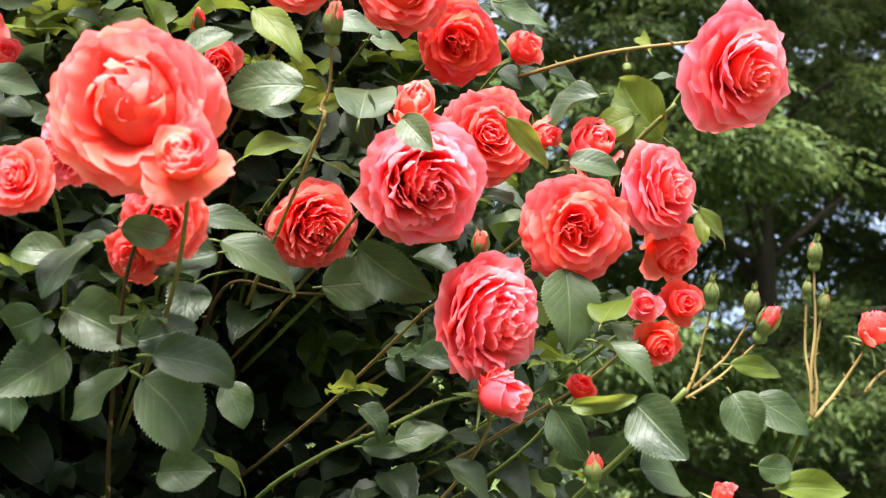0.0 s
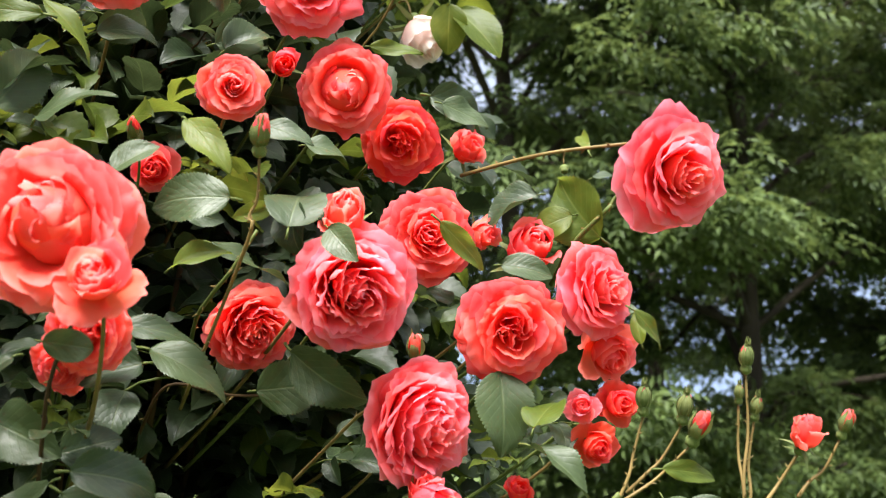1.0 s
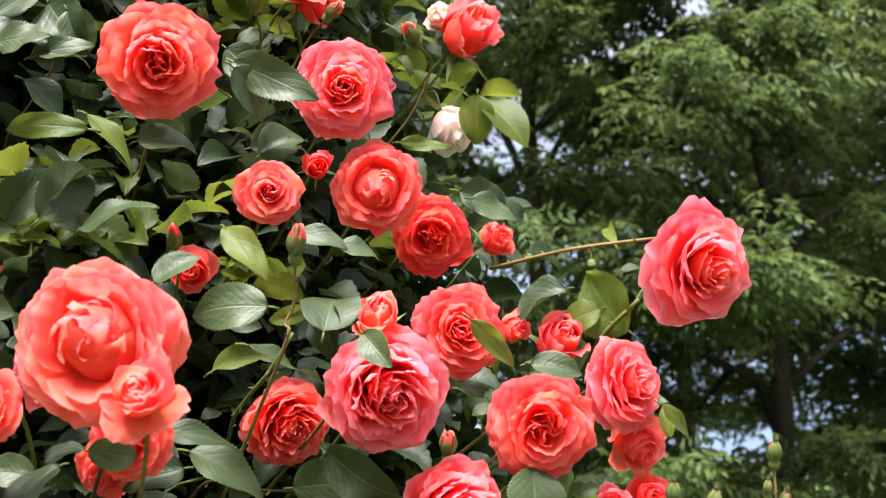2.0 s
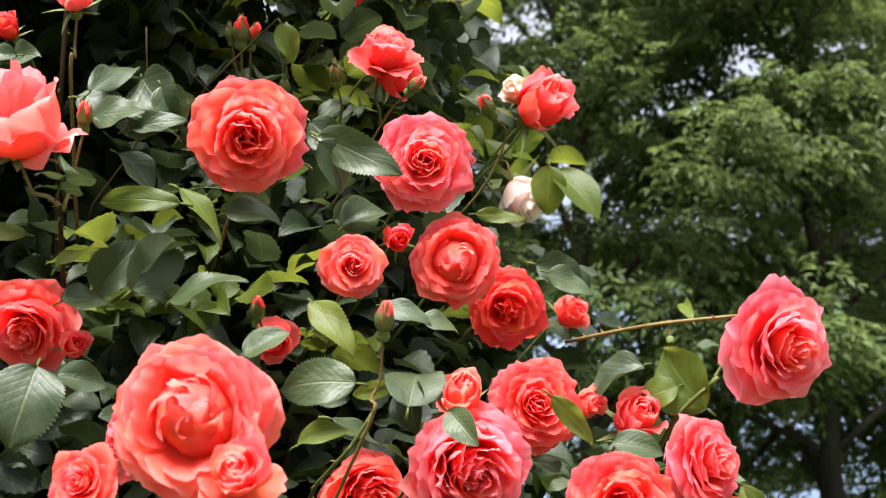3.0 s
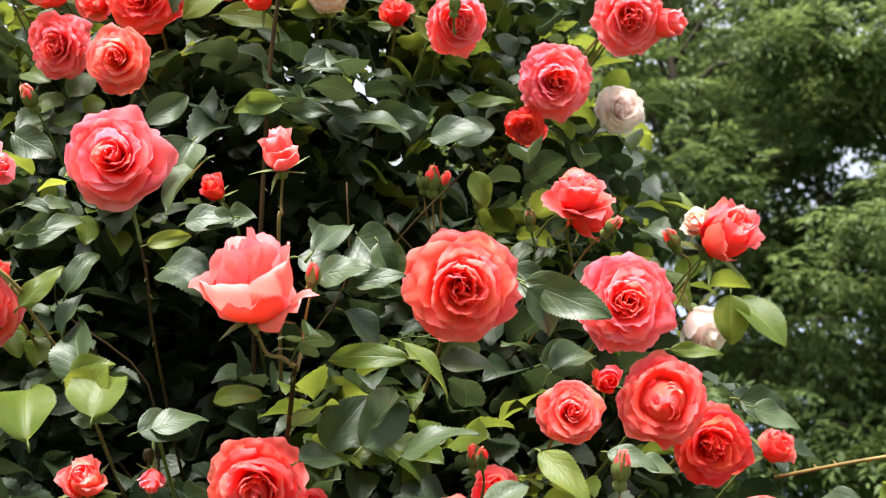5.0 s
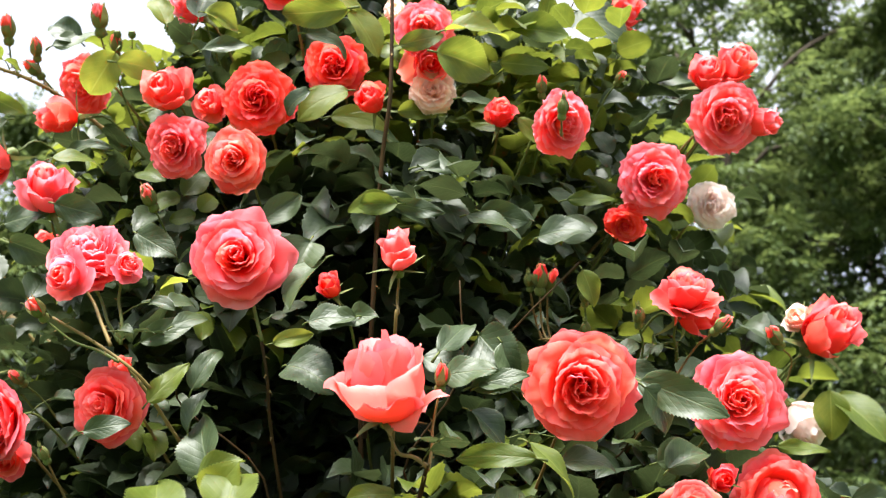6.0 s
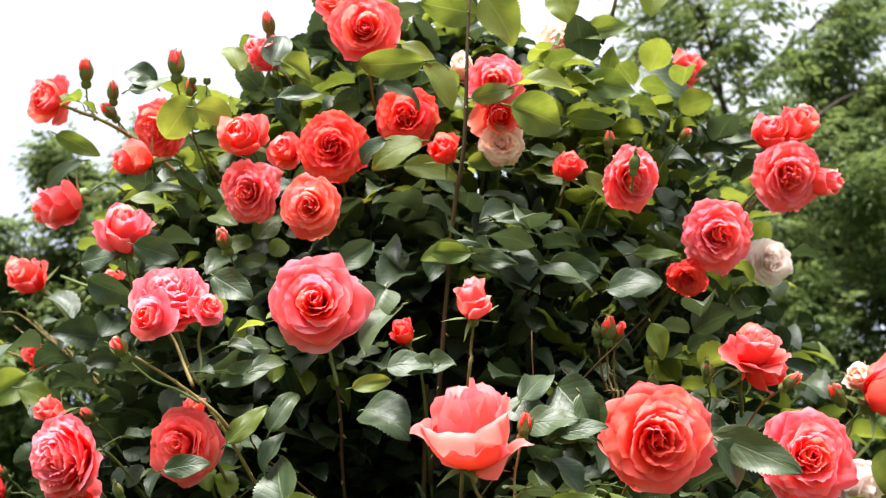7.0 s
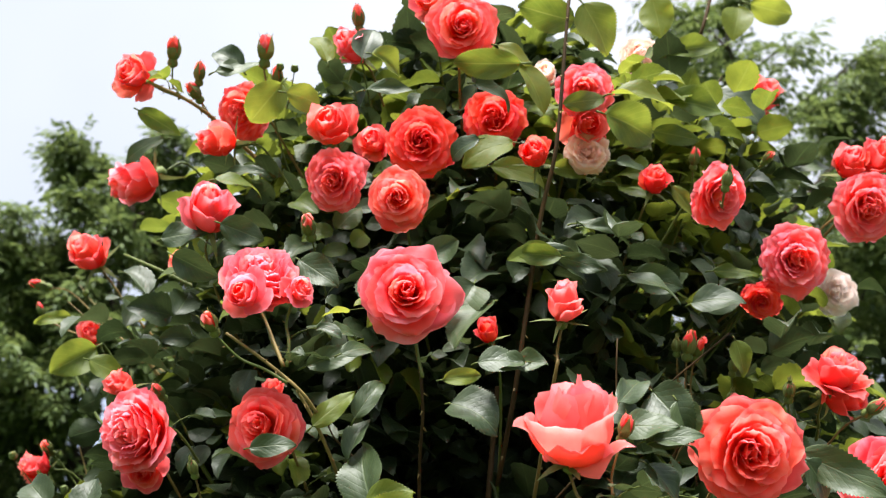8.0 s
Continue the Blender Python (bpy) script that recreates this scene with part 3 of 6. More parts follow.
def bloom(kind, colour, x, y, z, d, facing, spin, stem_to=None, run_on=False):
    """A rose or bud, its centre at x, y, z, d across, looking along facing, on a stem that runs into the bush."""
    variant = _used.get(kind, 0)
    _used[kind] = variant + 1
    variant %= VARIANTS.get(kind, 1)
    f = Vector(facing).normalized()
    rise = {"open": 0.30, "spiral": 0.38, "deep": 0.38, "globe": 0.52, "goblet": 0.62, "cup": 0.62, "half": 0.85, "bud": 1.15, "gbud": 0.95, "hip": 0.0}[kind]
    scale = d / 2 / {"open": 1.05, "spiral": 1.03, "deep": 1.03, "globe": 1.03, "goblet": 0.88, "cup": 0.95, "half": 0.68, "bud": 0.80, "gbud": 0.80, "hip": 0.9}[kind]
    base = Vector((x, y, z)) - f * rise * scale
    turn = f.to_track_quat("Z", "Y").to_matrix().to_4x4() @ pose(0, 0, 0, 0, 0, spin)
    name = {"bud": "rosebud", "gbud": "rosebud", "half": "rosebud", "hip": "rose_hip"}.get(kind, "rose")
    top = new(name)
    top.empty_display_size = 0.02
    top.matrix_world = Matrix.Translation(base)
    tagged(top, BLOOM_LABEL.get((kind, colour), "coral rose on the bush"), "rose hip" if kind == "hip" else "rosebud" if name == "rosebud" else "rose",
           {"rose": "roses on the bush", "rosebud": "rosebuds on the bush", "rose_hip": "hips on the bush"}[name])
    local = turn @ Matrix.Diagonal((scale, scale, scale, 1))
    petal_mat = PETAL.get(colour, PETAL["coral"])
    pieces = template_meshes(kind, variant)
    petals = max(1, sum(1 for p in pieces if p[0] == "petal"))
    for number, (part_name, me) in enumerate(pieces):
        ob = new(part_name, me)
        if part_name == "sepal":
            ob.parent = calyx
        else:
            ob.parent = top
            ob.matrix_local = local
        if part_name == "calyx":
            calyx = ob
        slot = ob.material_slots[0]
        slot.link = "OBJECT"
        slot.material = (PETAL["coral"] if colour == "pink" and kind != "globe" and number < 0.3 * petals else petal_mat) if part_name == "petal" else SEPAL if part_name == "sepal" else CANE if colour == "brown" else HIP
    # the stem: out of the hip, then bending down into the bush
    k = {"bud": 0.62, "gbud": 0.62, "half": 0.30, "hip": 1.0}.get(kind, 0.14) * scale
    start = -f * 1.2 * k
    thick = 0.0008 if kind == "hip" else 0.0013 if kind in ("bud", "gbud") else 0.0016
    axis = Vector((-0.52, 1.62, z - 0.25))
    inward = (axis - base).normalized()
    if stem_to is None:
        p1 = start - f * 0.035
        p2 = p1 - f * 0.02 + Vector((0, 0, -0.03)) + inward * 0.05
        p3 = p2 + Vector((0, 0, -0.03)) + inward * 0.10
        p4 = p3 + Vector((0, 0, -0.03)) + inward * 0.14
        pts = spline([start, p1, p2, p3, p4], 4)
    else:
        e = Vector(stem_to) - base
        rs = random.Random(int(abs(x) * 9000 + z * 5000))
        sway = Vector((rs.uniform(-1, 1), rs.uniform(-0.5, 0.5), 0)) * min(0.004, 0.03 * e.length)
        pts = spline([start, start.lerp(e, 0.3) - f * 0.012 + sway, start.lerp(e, 0.65) - f * 0.004 - sway * 0.8, e] + ([e + inward * 0.14 + Vector((0, 0, -0.09))] if run_on else []), 5)
    verts, faces = tube(pts, [thick * (0.85 + 0.5 * i / len(pts)) for i in range(len(pts))])
    stem = mesh_object("stem", verts, faces, STEM_RED if spin % 3 == 0 else STEM, top)
    BLOOMS.append((Vector((x, y, z)), d / 2, f))
    if name == "rose" or stem_to is not None:
        STEMS.append((top, base, pts, name, stem))
    return top


# ---- every rose and bud on the bush ----
bloom("spiral", "coral", -0.550, 1.070, 2.470, 0.093, (0.21, -0.93, -0.30), 0)
bloom("cup", "coral", -0.611, 1.130, 2.553, 0.050, (-0.05, -1.00, -0.00), 47)
bloom("cup", "coral", -0.984, 1.137, 2.435, 0.064, (-0.31, -0.94, -0.14), 94, stem_to=(-0.910, 1.167, 2.412))
bloom("open", "coral", -0.841, 1.166, 2.397, 0.083, (-0.30, -0.80, -0.52), 141)
bloom("half", "coral", -0.857, 1.146, 2.344, 0.041, (-0.63, -0.73, -0.27), 188)
bloom("half", "pink", -0.987, 1.216, 2.319, 0.053, (-0.65, -0.48, -0.60), 235)
bloom("half", "pink", -0.829, 1.091, 2.224, 0.050, (0.20, -0.88, 0.43), 282)
bloom("half", "coral", -0.705, 1.114, 2.354, 0.048, (0.05, -1.00, -0.06), 329)
bloom("cup", "coral", -0.653, 1.124, 2.339, 0.049, (-0.31, -0.95, -0.09), 16)
bloom("open", "red", -0.591, 1.114, 2.334, 0.094, (0.16, -0.92, -0.35), 63)
bloom("open", "pink", -0.694, 1.123, 2.282, 0.084, (-0.09, -0.87, -0.49), 110)
bloom("spiral", "orange", -0.606, 1.090, 2.246, 0.079, (0.06, -0.93, -0.36), 157)
bloom("open", "red", -0.513, 1.159, 2.395, 0.087, (0.06, -0.95, -0.31), 204)
bloom("half", "red", -0.455, 1.109, 2.321, 0.032, (-0.06, -0.99, 0.11), 251)
bloom("open", "pink", -0.403, 1.159, 2.439, 0.078, (0.21, -0.93, -0.30), 298)
bloom("cup", "coral", -0.398, 1.179, 2.403, 0.066, (0.26, -0.78, -0.56), 345)
bloom("open", "blush", -0.398, 1.192, 2.372, 0.061, (0.15, -0.98, -0.11), 32)
bloom("open", "blush", -0.338, 1.312, 2.595, 0.064, (0.15, -0.99, -0.05), 79)
bloom("half", "blush", -0.467, 1.292, 2.543, 0.035, (0.14, -0.98, 0.11), 126)
bloom("half", "coral", -0.162, 1.406, 2.593, 0.045, (0.52, -0.84, 0.18), 173)
bloom("open", "pink", -0.238, 1.155, 2.296, 0.082, (0.54, -0.70, -0.47), 220)
bloom("gbud", "green", -0.236, 1.098, 2.292, 0.017, (0.15, -0.62, 0.77), 15, stem_to=(-0.240, 1.135, 2.275))
bloom("open", "pink", -0.043, 1.301, 2.363, 0.099, (0.21, -0.85, -0.48), 267)
bloom("half", "coral", -0.064, 1.301, 2.428, 0.040, (0.03, -0.97, 0.23), 314)
bloom("half", "coral", -0.025, 1.301, 2.439, 0.042, (0.23, -0.94, 0.24), 1)
bloom("half", "pink", 0.000, 1.321, 2.364, 0.040, (0.89, -0.38, -0.27), 48)
bloom("open", "pink", -0.136, 1.279, 2.275, 0.099, (0.21, -0.87, -0.44), 95)
bloom("open", "red", -0.176, 1.309, 2.229, 0.056, (-0.05, -0.68, -0.74), 142)
bloom("open", "white", -0.056, 1.472, 2.319, 0.074, (0.35, -0.90, -0.20), 189)
bloom("cup", "coral", -0.113, 1.150, 2.091, 0.073, (0.32, -0.73, 0.61), 236, stem_to=(-0.126, 1.230, 2.033))
bloom("half", "coral", -0.103, 1.180, 2.070, 0.041, (0.63, -0.74, -0.22), 283)
bloom("bud", "coral", -0.078, 1.130, 2.045, 0.018, (0.59, -0.73, 0.33), 330)
bloom("half", "coral", 0.054, 1.306, 2.085, 0.060, (0.49, -0.84, 0.25), 17)
bloom("half", "blush", 0.021, 1.326, 2.108, 0.030, (-0.36, -0.93, -0.01), 64)
bloom("bud", "coral", -0.013, 1.286, 2.077, 0.022, (-0.38, -0.84, 0.40), 111)
bloom("spiral", "pink", -0.566, 1.012, 2.100, 0.112, (0.15, -0.98, -0.11), 158, stem_to=(-0.547, 1.052, 2.020))
bloom("globe", "pink", -0.720, 0.996, 2.102, 0.086, (0.25, -0.86, 0.42), 205, stem_to=(-0.686, 1.016, 2.014))
bloom("cup", "pink", -0.719, 0.946, 2.062, 0.052, (-0.15, -0.98, -0.16), 252, stem_to=(-0.671, 0.966, 1.995))
bloom("cup", "pink", -0.671, 0.986, 2.086, 0.036, (0.61, -0.77, 0.21), 299, stem_to=(-0.679, 1.006, 2.008))
bloom("bud", "orange", -0.756, 0.966, 2.039, 0.019, (-0.20, -0.88, 0.43), 346, stem_to=(-0.670, 0.986, 1.984))
bloom("spiral", "coral", -0.707, 1.041, 1.955, 0.087, (-0.15, -0.97, -0.21), 33)
bloom("half", "coral", -0.715, 1.091, 2.008, 0.023, (0.07, -0.76, 0.65), 80)
bloom("globe", "pink", -0.868, 1.111, 1.957, 0.096, (-0.35, -0.86, -0.30), 127)
bloom("cup", "coral", -0.863, 1.141, 1.922, 0.050, (0.16, -0.80, -0.57), 174)
bloom("half", "coral", -0.921, 1.161, 2.028, 0.028, (-0.38, -0.91, 0.14), 221)
bloom("bud", "coral", -0.874, 1.161, 2.023, 0.017, (-0.30, -0.88, 0.38), 268)
bloom("half", "coral", -1.127, 1.416, 2.303, 0.050, (-0.18, -0.96, 0.23), 315)
bloom("half", "coral", -1.114, 1.466, 2.195, 0.035, (0.05, -1.00, -0.00), 2)
bloom("half", "coral", -0.939, 1.316, 2.250, 0.029, (-0.05, -1.00, -0.00), 49)
bloom("bud", "coral", -1.273, 1.566, 2.307, 0.022, (-0.58, -0.80, -0.14), 96)
bloom("half", "coral", -1.178, 1.516, 2.005, 0.036, (-0.49, -0.87, -0.09), 143)
bloom("bud", "coral", -1.168, 1.516, 2.035, 0.018, (-0.23, -0.91, 0.34), 190)
bloom("half", "salmon", -0.406, 1.041, 2.109, 0.036, (0.06, -0.73, 0.69), 237, stem_to=(-0.412, 1.071, 2.035), run_on=True)
bloom("half", "red", -0.489, 1.091, 2.091, 0.024, (-0.20, -0.88, 0.43), 284)
bloom("bud", "orange", -0.711, 1.103, 2.216, 0.022, (-0.11, -0.86, 0.49), 331)
bloom("half", "red", -0.314, 1.185, 2.331, 0.031, (0.23, -0.94, 0.24), 18)
bloom("bud", "coral", -0.267, 1.205, 2.378, 0.017, (0.07, -0.76, 0.65), 65)
bloom("bud", "coral", -0.172, 1.255, 2.407, 0.014, (0.50, -0.81, 0.30), 112)
bloom("half", "pink", -0.710, 1.170, 2.507, 0.041, (-0.27, -0.95, 0.12), 159)
bloom("bud", "coral", -0.708, 1.170, 2.555, 0.022, (-0.05, -0.67, 0.74), 206)
bloom("bud", "coral", -0.936, 1.137, 2.477, 0.023, (0.14, -0.64, 0.76), 253, stem_to=(-0.922, 1.157, 2.410))
bloom("bud", "pink", -0.813, 1.137, 2.481, 0.025, (0.14, -0.64, 0.76), 300, stem_to=(-0.804, 1.177, 2.420))
bloom("hip", "green", -0.797, 1.157, 2.466, 0.012, (0.05, -0.67, 0.74), 347, stem_to=(-0.799, 1.197, 2.423))
bloom("hip", "green", -0.777, 1.157, 2.464, 0.012, (0.14, -0.64, 0.76), 34, stem_to=(-0.791, 1.197, 2.423))
bloom("bud", "coral", -0.899, 1.147, 2.449, 0.019, (0.16, -0.73, 0.66), 81, stem_to=(-0.885, 1.177, 2.396))
bloom("bud", "coral", -0.907, 1.157, 2.425, 0.020, (-0.28, -0.93, 0.25), 128, stem_to=(-0.880, 1.187, 2.393))
bloom("bud", "coral", -0.802, 1.167, 2.458, 0.018, (0.16, -0.73, 0.66), 175)
bloom("gbud", "green", -0.782, 1.071, 1.915, 0.015, (-0.14, -0.74, 0.66), 222)
bloom("bud", "red", -0.270, 1.170, 2.122, 0.022, (0.10, -0.65, 0.75), 270, stem_to=(-0.265, 1.200, 2.034), run_on=True)
bloom("bud", "red", -0.259, 1.180, 2.120, 0.019, (0.26, -0.68, 0.68), 318, stem_to=(-0.260, 1.210, 2.037), run_on=True)
bloom("gbud", "green", -0.284, 1.180, 2.120, 0.015, (-0.05, -0.67, 0.74), 3, stem_to=(-0.270, 1.220, 2.039), run_on=True)
bloom("gbud", "green", -0.222, 1.170, 2.096, 0.015, (0.05, -0.67, 0.74), 50)
bloom("gbud", "green", -0.165, 1.150, 2.065, 0.018, (-0.03, -0.76, 0.65), 97)
bloom("gbud", "green", -0.223, 1.180, 2.061, 0.016, (0.07, -0.76, 0.65), 144)
bloom("goblet", "salmon", -0.381, 0.882, 1.930, 0.100, (0.06, -0.58, 0.81), 192, stem_to=(-0.347, 0.902, 1.859))
bloom("bud", "coral", -0.336, 0.912, 1.942, 0.017, (0.26, -0.68, 0.68), 237, stem_to=(-0.348, 0.912, 1.857))
bloom("open", "coral", -0.220, 1.002, 1.949, 0.115, (0.16, -0.93, -0.32), 285)
bloom("open", "pink", -0.068, 1.124, 1.962, 0.107, (0.21, -0.97, -0.14), 332)
bloom("spiral", "coral", -0.402, 0.992, 1.770, 0.096, (-0.00, -0.86, -0.52), 19)
bloom("spiral", "orange", -0.124, 1.035, 1.839, 0.065, (0.21, -0.98, -0.04), 66)
bloom("deep", "coral", -0.037, 1.150, 1.868, 0.095, (0.16, -0.97, -0.19), 113)
bloom("open", "red", 0.015, 1.230, 1.832, 0.095, (0.20, -0.90, -0.38), 160)
bloom("half", "white", 0.034, 1.446, 2.007, 0.052, (0.37, -0.54, -0.76), 207)
bloom("half", "red", -0.092, 1.115, 1.881, 0.025, (0.21, -0.97, -0.14), 254)
bloom("cup", "coral", -0.198, 1.075, 1.773, 0.044, (0.30, -0.90, -0.33), 301)
bloom("bud", "coral", -0.084, 0.929, 1.778, 0.020, (0.10, -0.52, 0.85), 348, stem_to=(-0.097, 0.959, 1.692), run_on=True)
bloom("bud", "red", -0.204, 1.012, 1.798, 0.015, (0.08, -0.86, 0.51), 35)
bloom("deep", "orange", -0.202, 0.798, 1.683, 0.122, (0.02, -1.00, 0.04), 82)
bloom("cup", "coral", -0.163, 0.768, 1.646, 0.053, (0.10, -0.90, 0.43), 129)
bloom("open", "pink", -0.276, 0.888, 1.667, 0.061, (-0.60, -0.79, -0.17), 176)
bloom("spiral", "coral", -0.287, 0.828, 1.640, 0.057, (-0.20, -0.97, 0.12), 223)
bloom("open", "coral", -0.202, 0.898, 1.618, 0.070, (0.00, -0.97, -0.22), 270)
bloom("open", "coral", -0.231, 0.928, 1.593, 0.051, (-0.19, -0.91, -0.37), 317)
bloom("globe", "coral", -0.118, 1.135, 1.635, 0.086, (0.45, -0.82, -0.35), 4)
bloom("globe", "pink", -0.014, 0.992, 1.658, 0.108, (0.42, -0.86, -0.28), 51)
bloom("half", "orange", -0.023, 0.992, 1.721, 0.036, (0.10, -0.84, 0.54), 98)
bloom("open", "coral", 0.044, 1.160, 1.727, 0.099, (0.20, -0.98, -0.02), 145)
bloom("open", "coral", 0.119, 1.086, 1.632, 0.107, (0.15, -0.98, -0.15), 192)
bloom("spiral", "pink", 0.205, 1.125, 1.672, 0.100, (0.68, -0.72, 0.08), 239)
bloom("cup", "coral", 0.214, 1.155, 1.614, 0.061, (0.36, -0.75, -0.56), 286)
bloom("half", "coral", 0.141, 1.175, 1.718, 0.046, (0.20, -0.92, 0.33), 333)
bloom("half", "coral", 0.098, 1.190, 1.732, 0.026, (0.50, -0.86, -0.06), 20)
bloom("spiral", "pink", 0.279, 1.132, 1.782, 0.132, (0.50, -0.82, -0.28), 67, stem_to=(0.182, 1.172, 1.721))
bloom("globe", "pink", 0.042, 1.030, 1.552, 0.108, (0.70, -0.70, -0.16), 114)
bloom("half", "pink", 0.051, 1.010, 1.488, 0.035, (0.80, -0.60, -0.04), 161, stem_to=(-0.043, 1.060, 1.460))
bloom("cup", "red", 0.221, 1.145, 1.570, 0.044, (0.35, -0.94, 0.03), 208)
bloom("cup", "pink", 0.184, 1.125, 1.567, 0.030, (-0.20, -0.95, 0.23), 255)
bloom("cup", "red", 0.198, 1.135, 1.530, 0.043, (0.31, -0.88, -0.37), 302)
bloom("half", "red", 0.127, 1.133, 1.491, 0.022, (0.20, -0.92, 0.33), 349)
bloom("gbud", "coral", 0.316, 1.051, 1.612, 0.017, (-0.01, -0.32, 0.95), 36, stem_to=(0.312, 1.051, 1.468))
bloom("gbud", "green", 0.309, 1.051, 1.581, 0.012, (-0.01, -0.38, 0.92), 84, stem_to=(0.311, 1.051, 1.468))
bloom("gbud", "coral", 0.326, 1.061, 1.570, 0.015, (0.09, -0.37, 0.93), 129, stem_to=(0.316, 1.061, 1.468))
bloom("gbud", "green", 0.228, 1.051, 1.577, 0.018, (-0.01, -0.32, 0.95), 177, stem_to=(0.207, 1.061, 1.488))
bloom("gbud", "coral", 0.265, 1.061, 1.570, 0.019, (0.09, -0.37, 0.93), 225, stem_to=(0.215, 1.071, 1.493))
bloom("bud", "coral", 0.274, 1.041, 1.554, 0.021, (0.29, -0.50, 0.82), 270, stem_to=(0.206, 1.051, 1.486))
bloom("half", "coral", 0.365, 1.051, 1.546, 0.026, (0.19, -0.55, 0.81), 318, stem_to=(0.313, 1.051, 1.470))
bloom("bud", "coral", 0.400, 1.051, 1.557, 0.016, (0.25, -0.38, 0.89), 6, stem_to=(0.356, 1.051, 1.492))
bloom("bud", "red", 0.120, 0.981, 1.436, 0.018, (0.04, -0.38, 0.92), 52, stem_to=(0.147, 1.021, 1.398), run_on=True)
bloom("bud", "orange", 0.033, 1.090, 1.620, 0.019, (-0.01, -0.59, 0.81), 99)
bloom("bud", "red", -0.218, 1.078, 1.808, 0.018, (0.09, -0.58, 0.81), 146)
bloom("half", "coral", 0.232, 1.031, 1.409, 0.019, (0.20, -0.74, 0.65), 193)
bloom("half", "coral", -0.344, 0.955, 1.753, 0.022, (0.40, -0.91, 0.13), 240)
bloom("cup", "red", -0.203, 1.068, 1.772, 0.031, (0.20, -0.98, 0.08), 287)
bloom("half", "coral", 0.083, 1.260, 1.833, 0.032, (0.42, -0.89, 0.15), 334)
bloom("hip", "brown", -0.479, 0.932, 1.796, 0.012, (0.16, -0.61, 0.77), 21)
bloom("half", "pink", -0.474, 0.932, 1.771, 0.017, (0.15, -0.37, -0.92), 68)
bloom("half", "orange", -0.538, 0.942, 1.775, 0.032, (0.20, -0.94, 0.28), 115)
bloom("half", "coral", 0.043, 1.020, 1.496, 0.028, (0.10, -0.69, 0.72), 162)
bloom("hip", "green", 0.172, 1.152, 1.788, 0.010, (0.05, -0.30, -0.95), 12, stem_to=(0.172, 1.152, 1.808))
for kind, colour, x, z, d, spin in (("hip", "green", -1.119, 2.052, 0.014, 3), ("gbud", "coral", -1.156, 1.982, 0.018, 24), ("hip", "green", -1.209, 2.018, 0.014, 45), ("hip", "green", -1.120, 1.975, 0.013, 66), ("gbud", "green", -1.085, 1.990, 0.016, 87)):
    bloom(kind, colour, x, 1.500, z, d, (-0.25, -0.55, 0.80), spin, stem_to=(-1.055, 1.500, 1.890), run_on=True)
for kind, colour, x, z, d, spin in (("hip", "green", -1.179, 2.297, 0.015, 6), ("hip", "green", -1.190, 2.266, 0.012, 27), ("hip", "green", -1.158, 2.274, 0.013, 48), ("bud", "coral", -1.223, 2.243, 0.016, 69)):
    bloom(kind, colour, x, 1.500, z, d, (-0.40, -0.55, 0.70), spin, stem_to=(-1.055, 1.480, 2.190), run_on=True)

# ---- leaves of the rose bush ----
def leaflet(rng, length, width, nu, nv, serrate):
    """A toothed oval leaflet along +y from its stalk, its upper side to +z, folded along the midrib and drooping at the tip."""
    fold, droop = rng.choice((rng.uniform(0.02, 0.30), rng.uniform(0.02, 0.30), rng.uniform(0.3, 0.7))), rng.uniform(0.1, 1.0)
    roll, wave, ph = rng.uniform(-0.4, 0.4), rng.uniform(0.02, 0.07), rng.uniform(0, 6.28)
    bow, cockle = rng.uniform(-0.16, 0.16), rng.uniform(0.006, 0.022)
    verts, uvs = [], []
    for j in range(nv):
        v = j / (nv - 1)
        w = 0.5 * width * (v ** 0.58 * (1 - v) ** 0.80 / 0.395) * (1 - 0.25 * max(0.0, v - 0.8)) + 0.0004 * length
        for i in range(nu):
            u = -1 + 2 * i / (nu - 1)
            k = w
            yy = v
            if serrate and abs(u) == 1:
                k *= 1.0 + (0.080 if j % 2 else -0.015)
                yy += 0.009 if j % 2 else -0.004
            x = u * k + bow * width * v * v
            lift = fold * abs(u * k) + cockle * length * math.sin(15 * v + 2 * ph) * u * u + wave * length * math.sin(7 * v + ph + 1.5 * u) * abs(u) + roll * x * v
            a = droop * yy * yy
            verts.append(Vector((x, length * yy * math.cos(a * 0.6), lift - length * 0.5 * yy * math.sin(a))))
            uvs.append((0.5 + 0.5 * u, v))
    return verts, uvs, grid_faces(nu, nv)


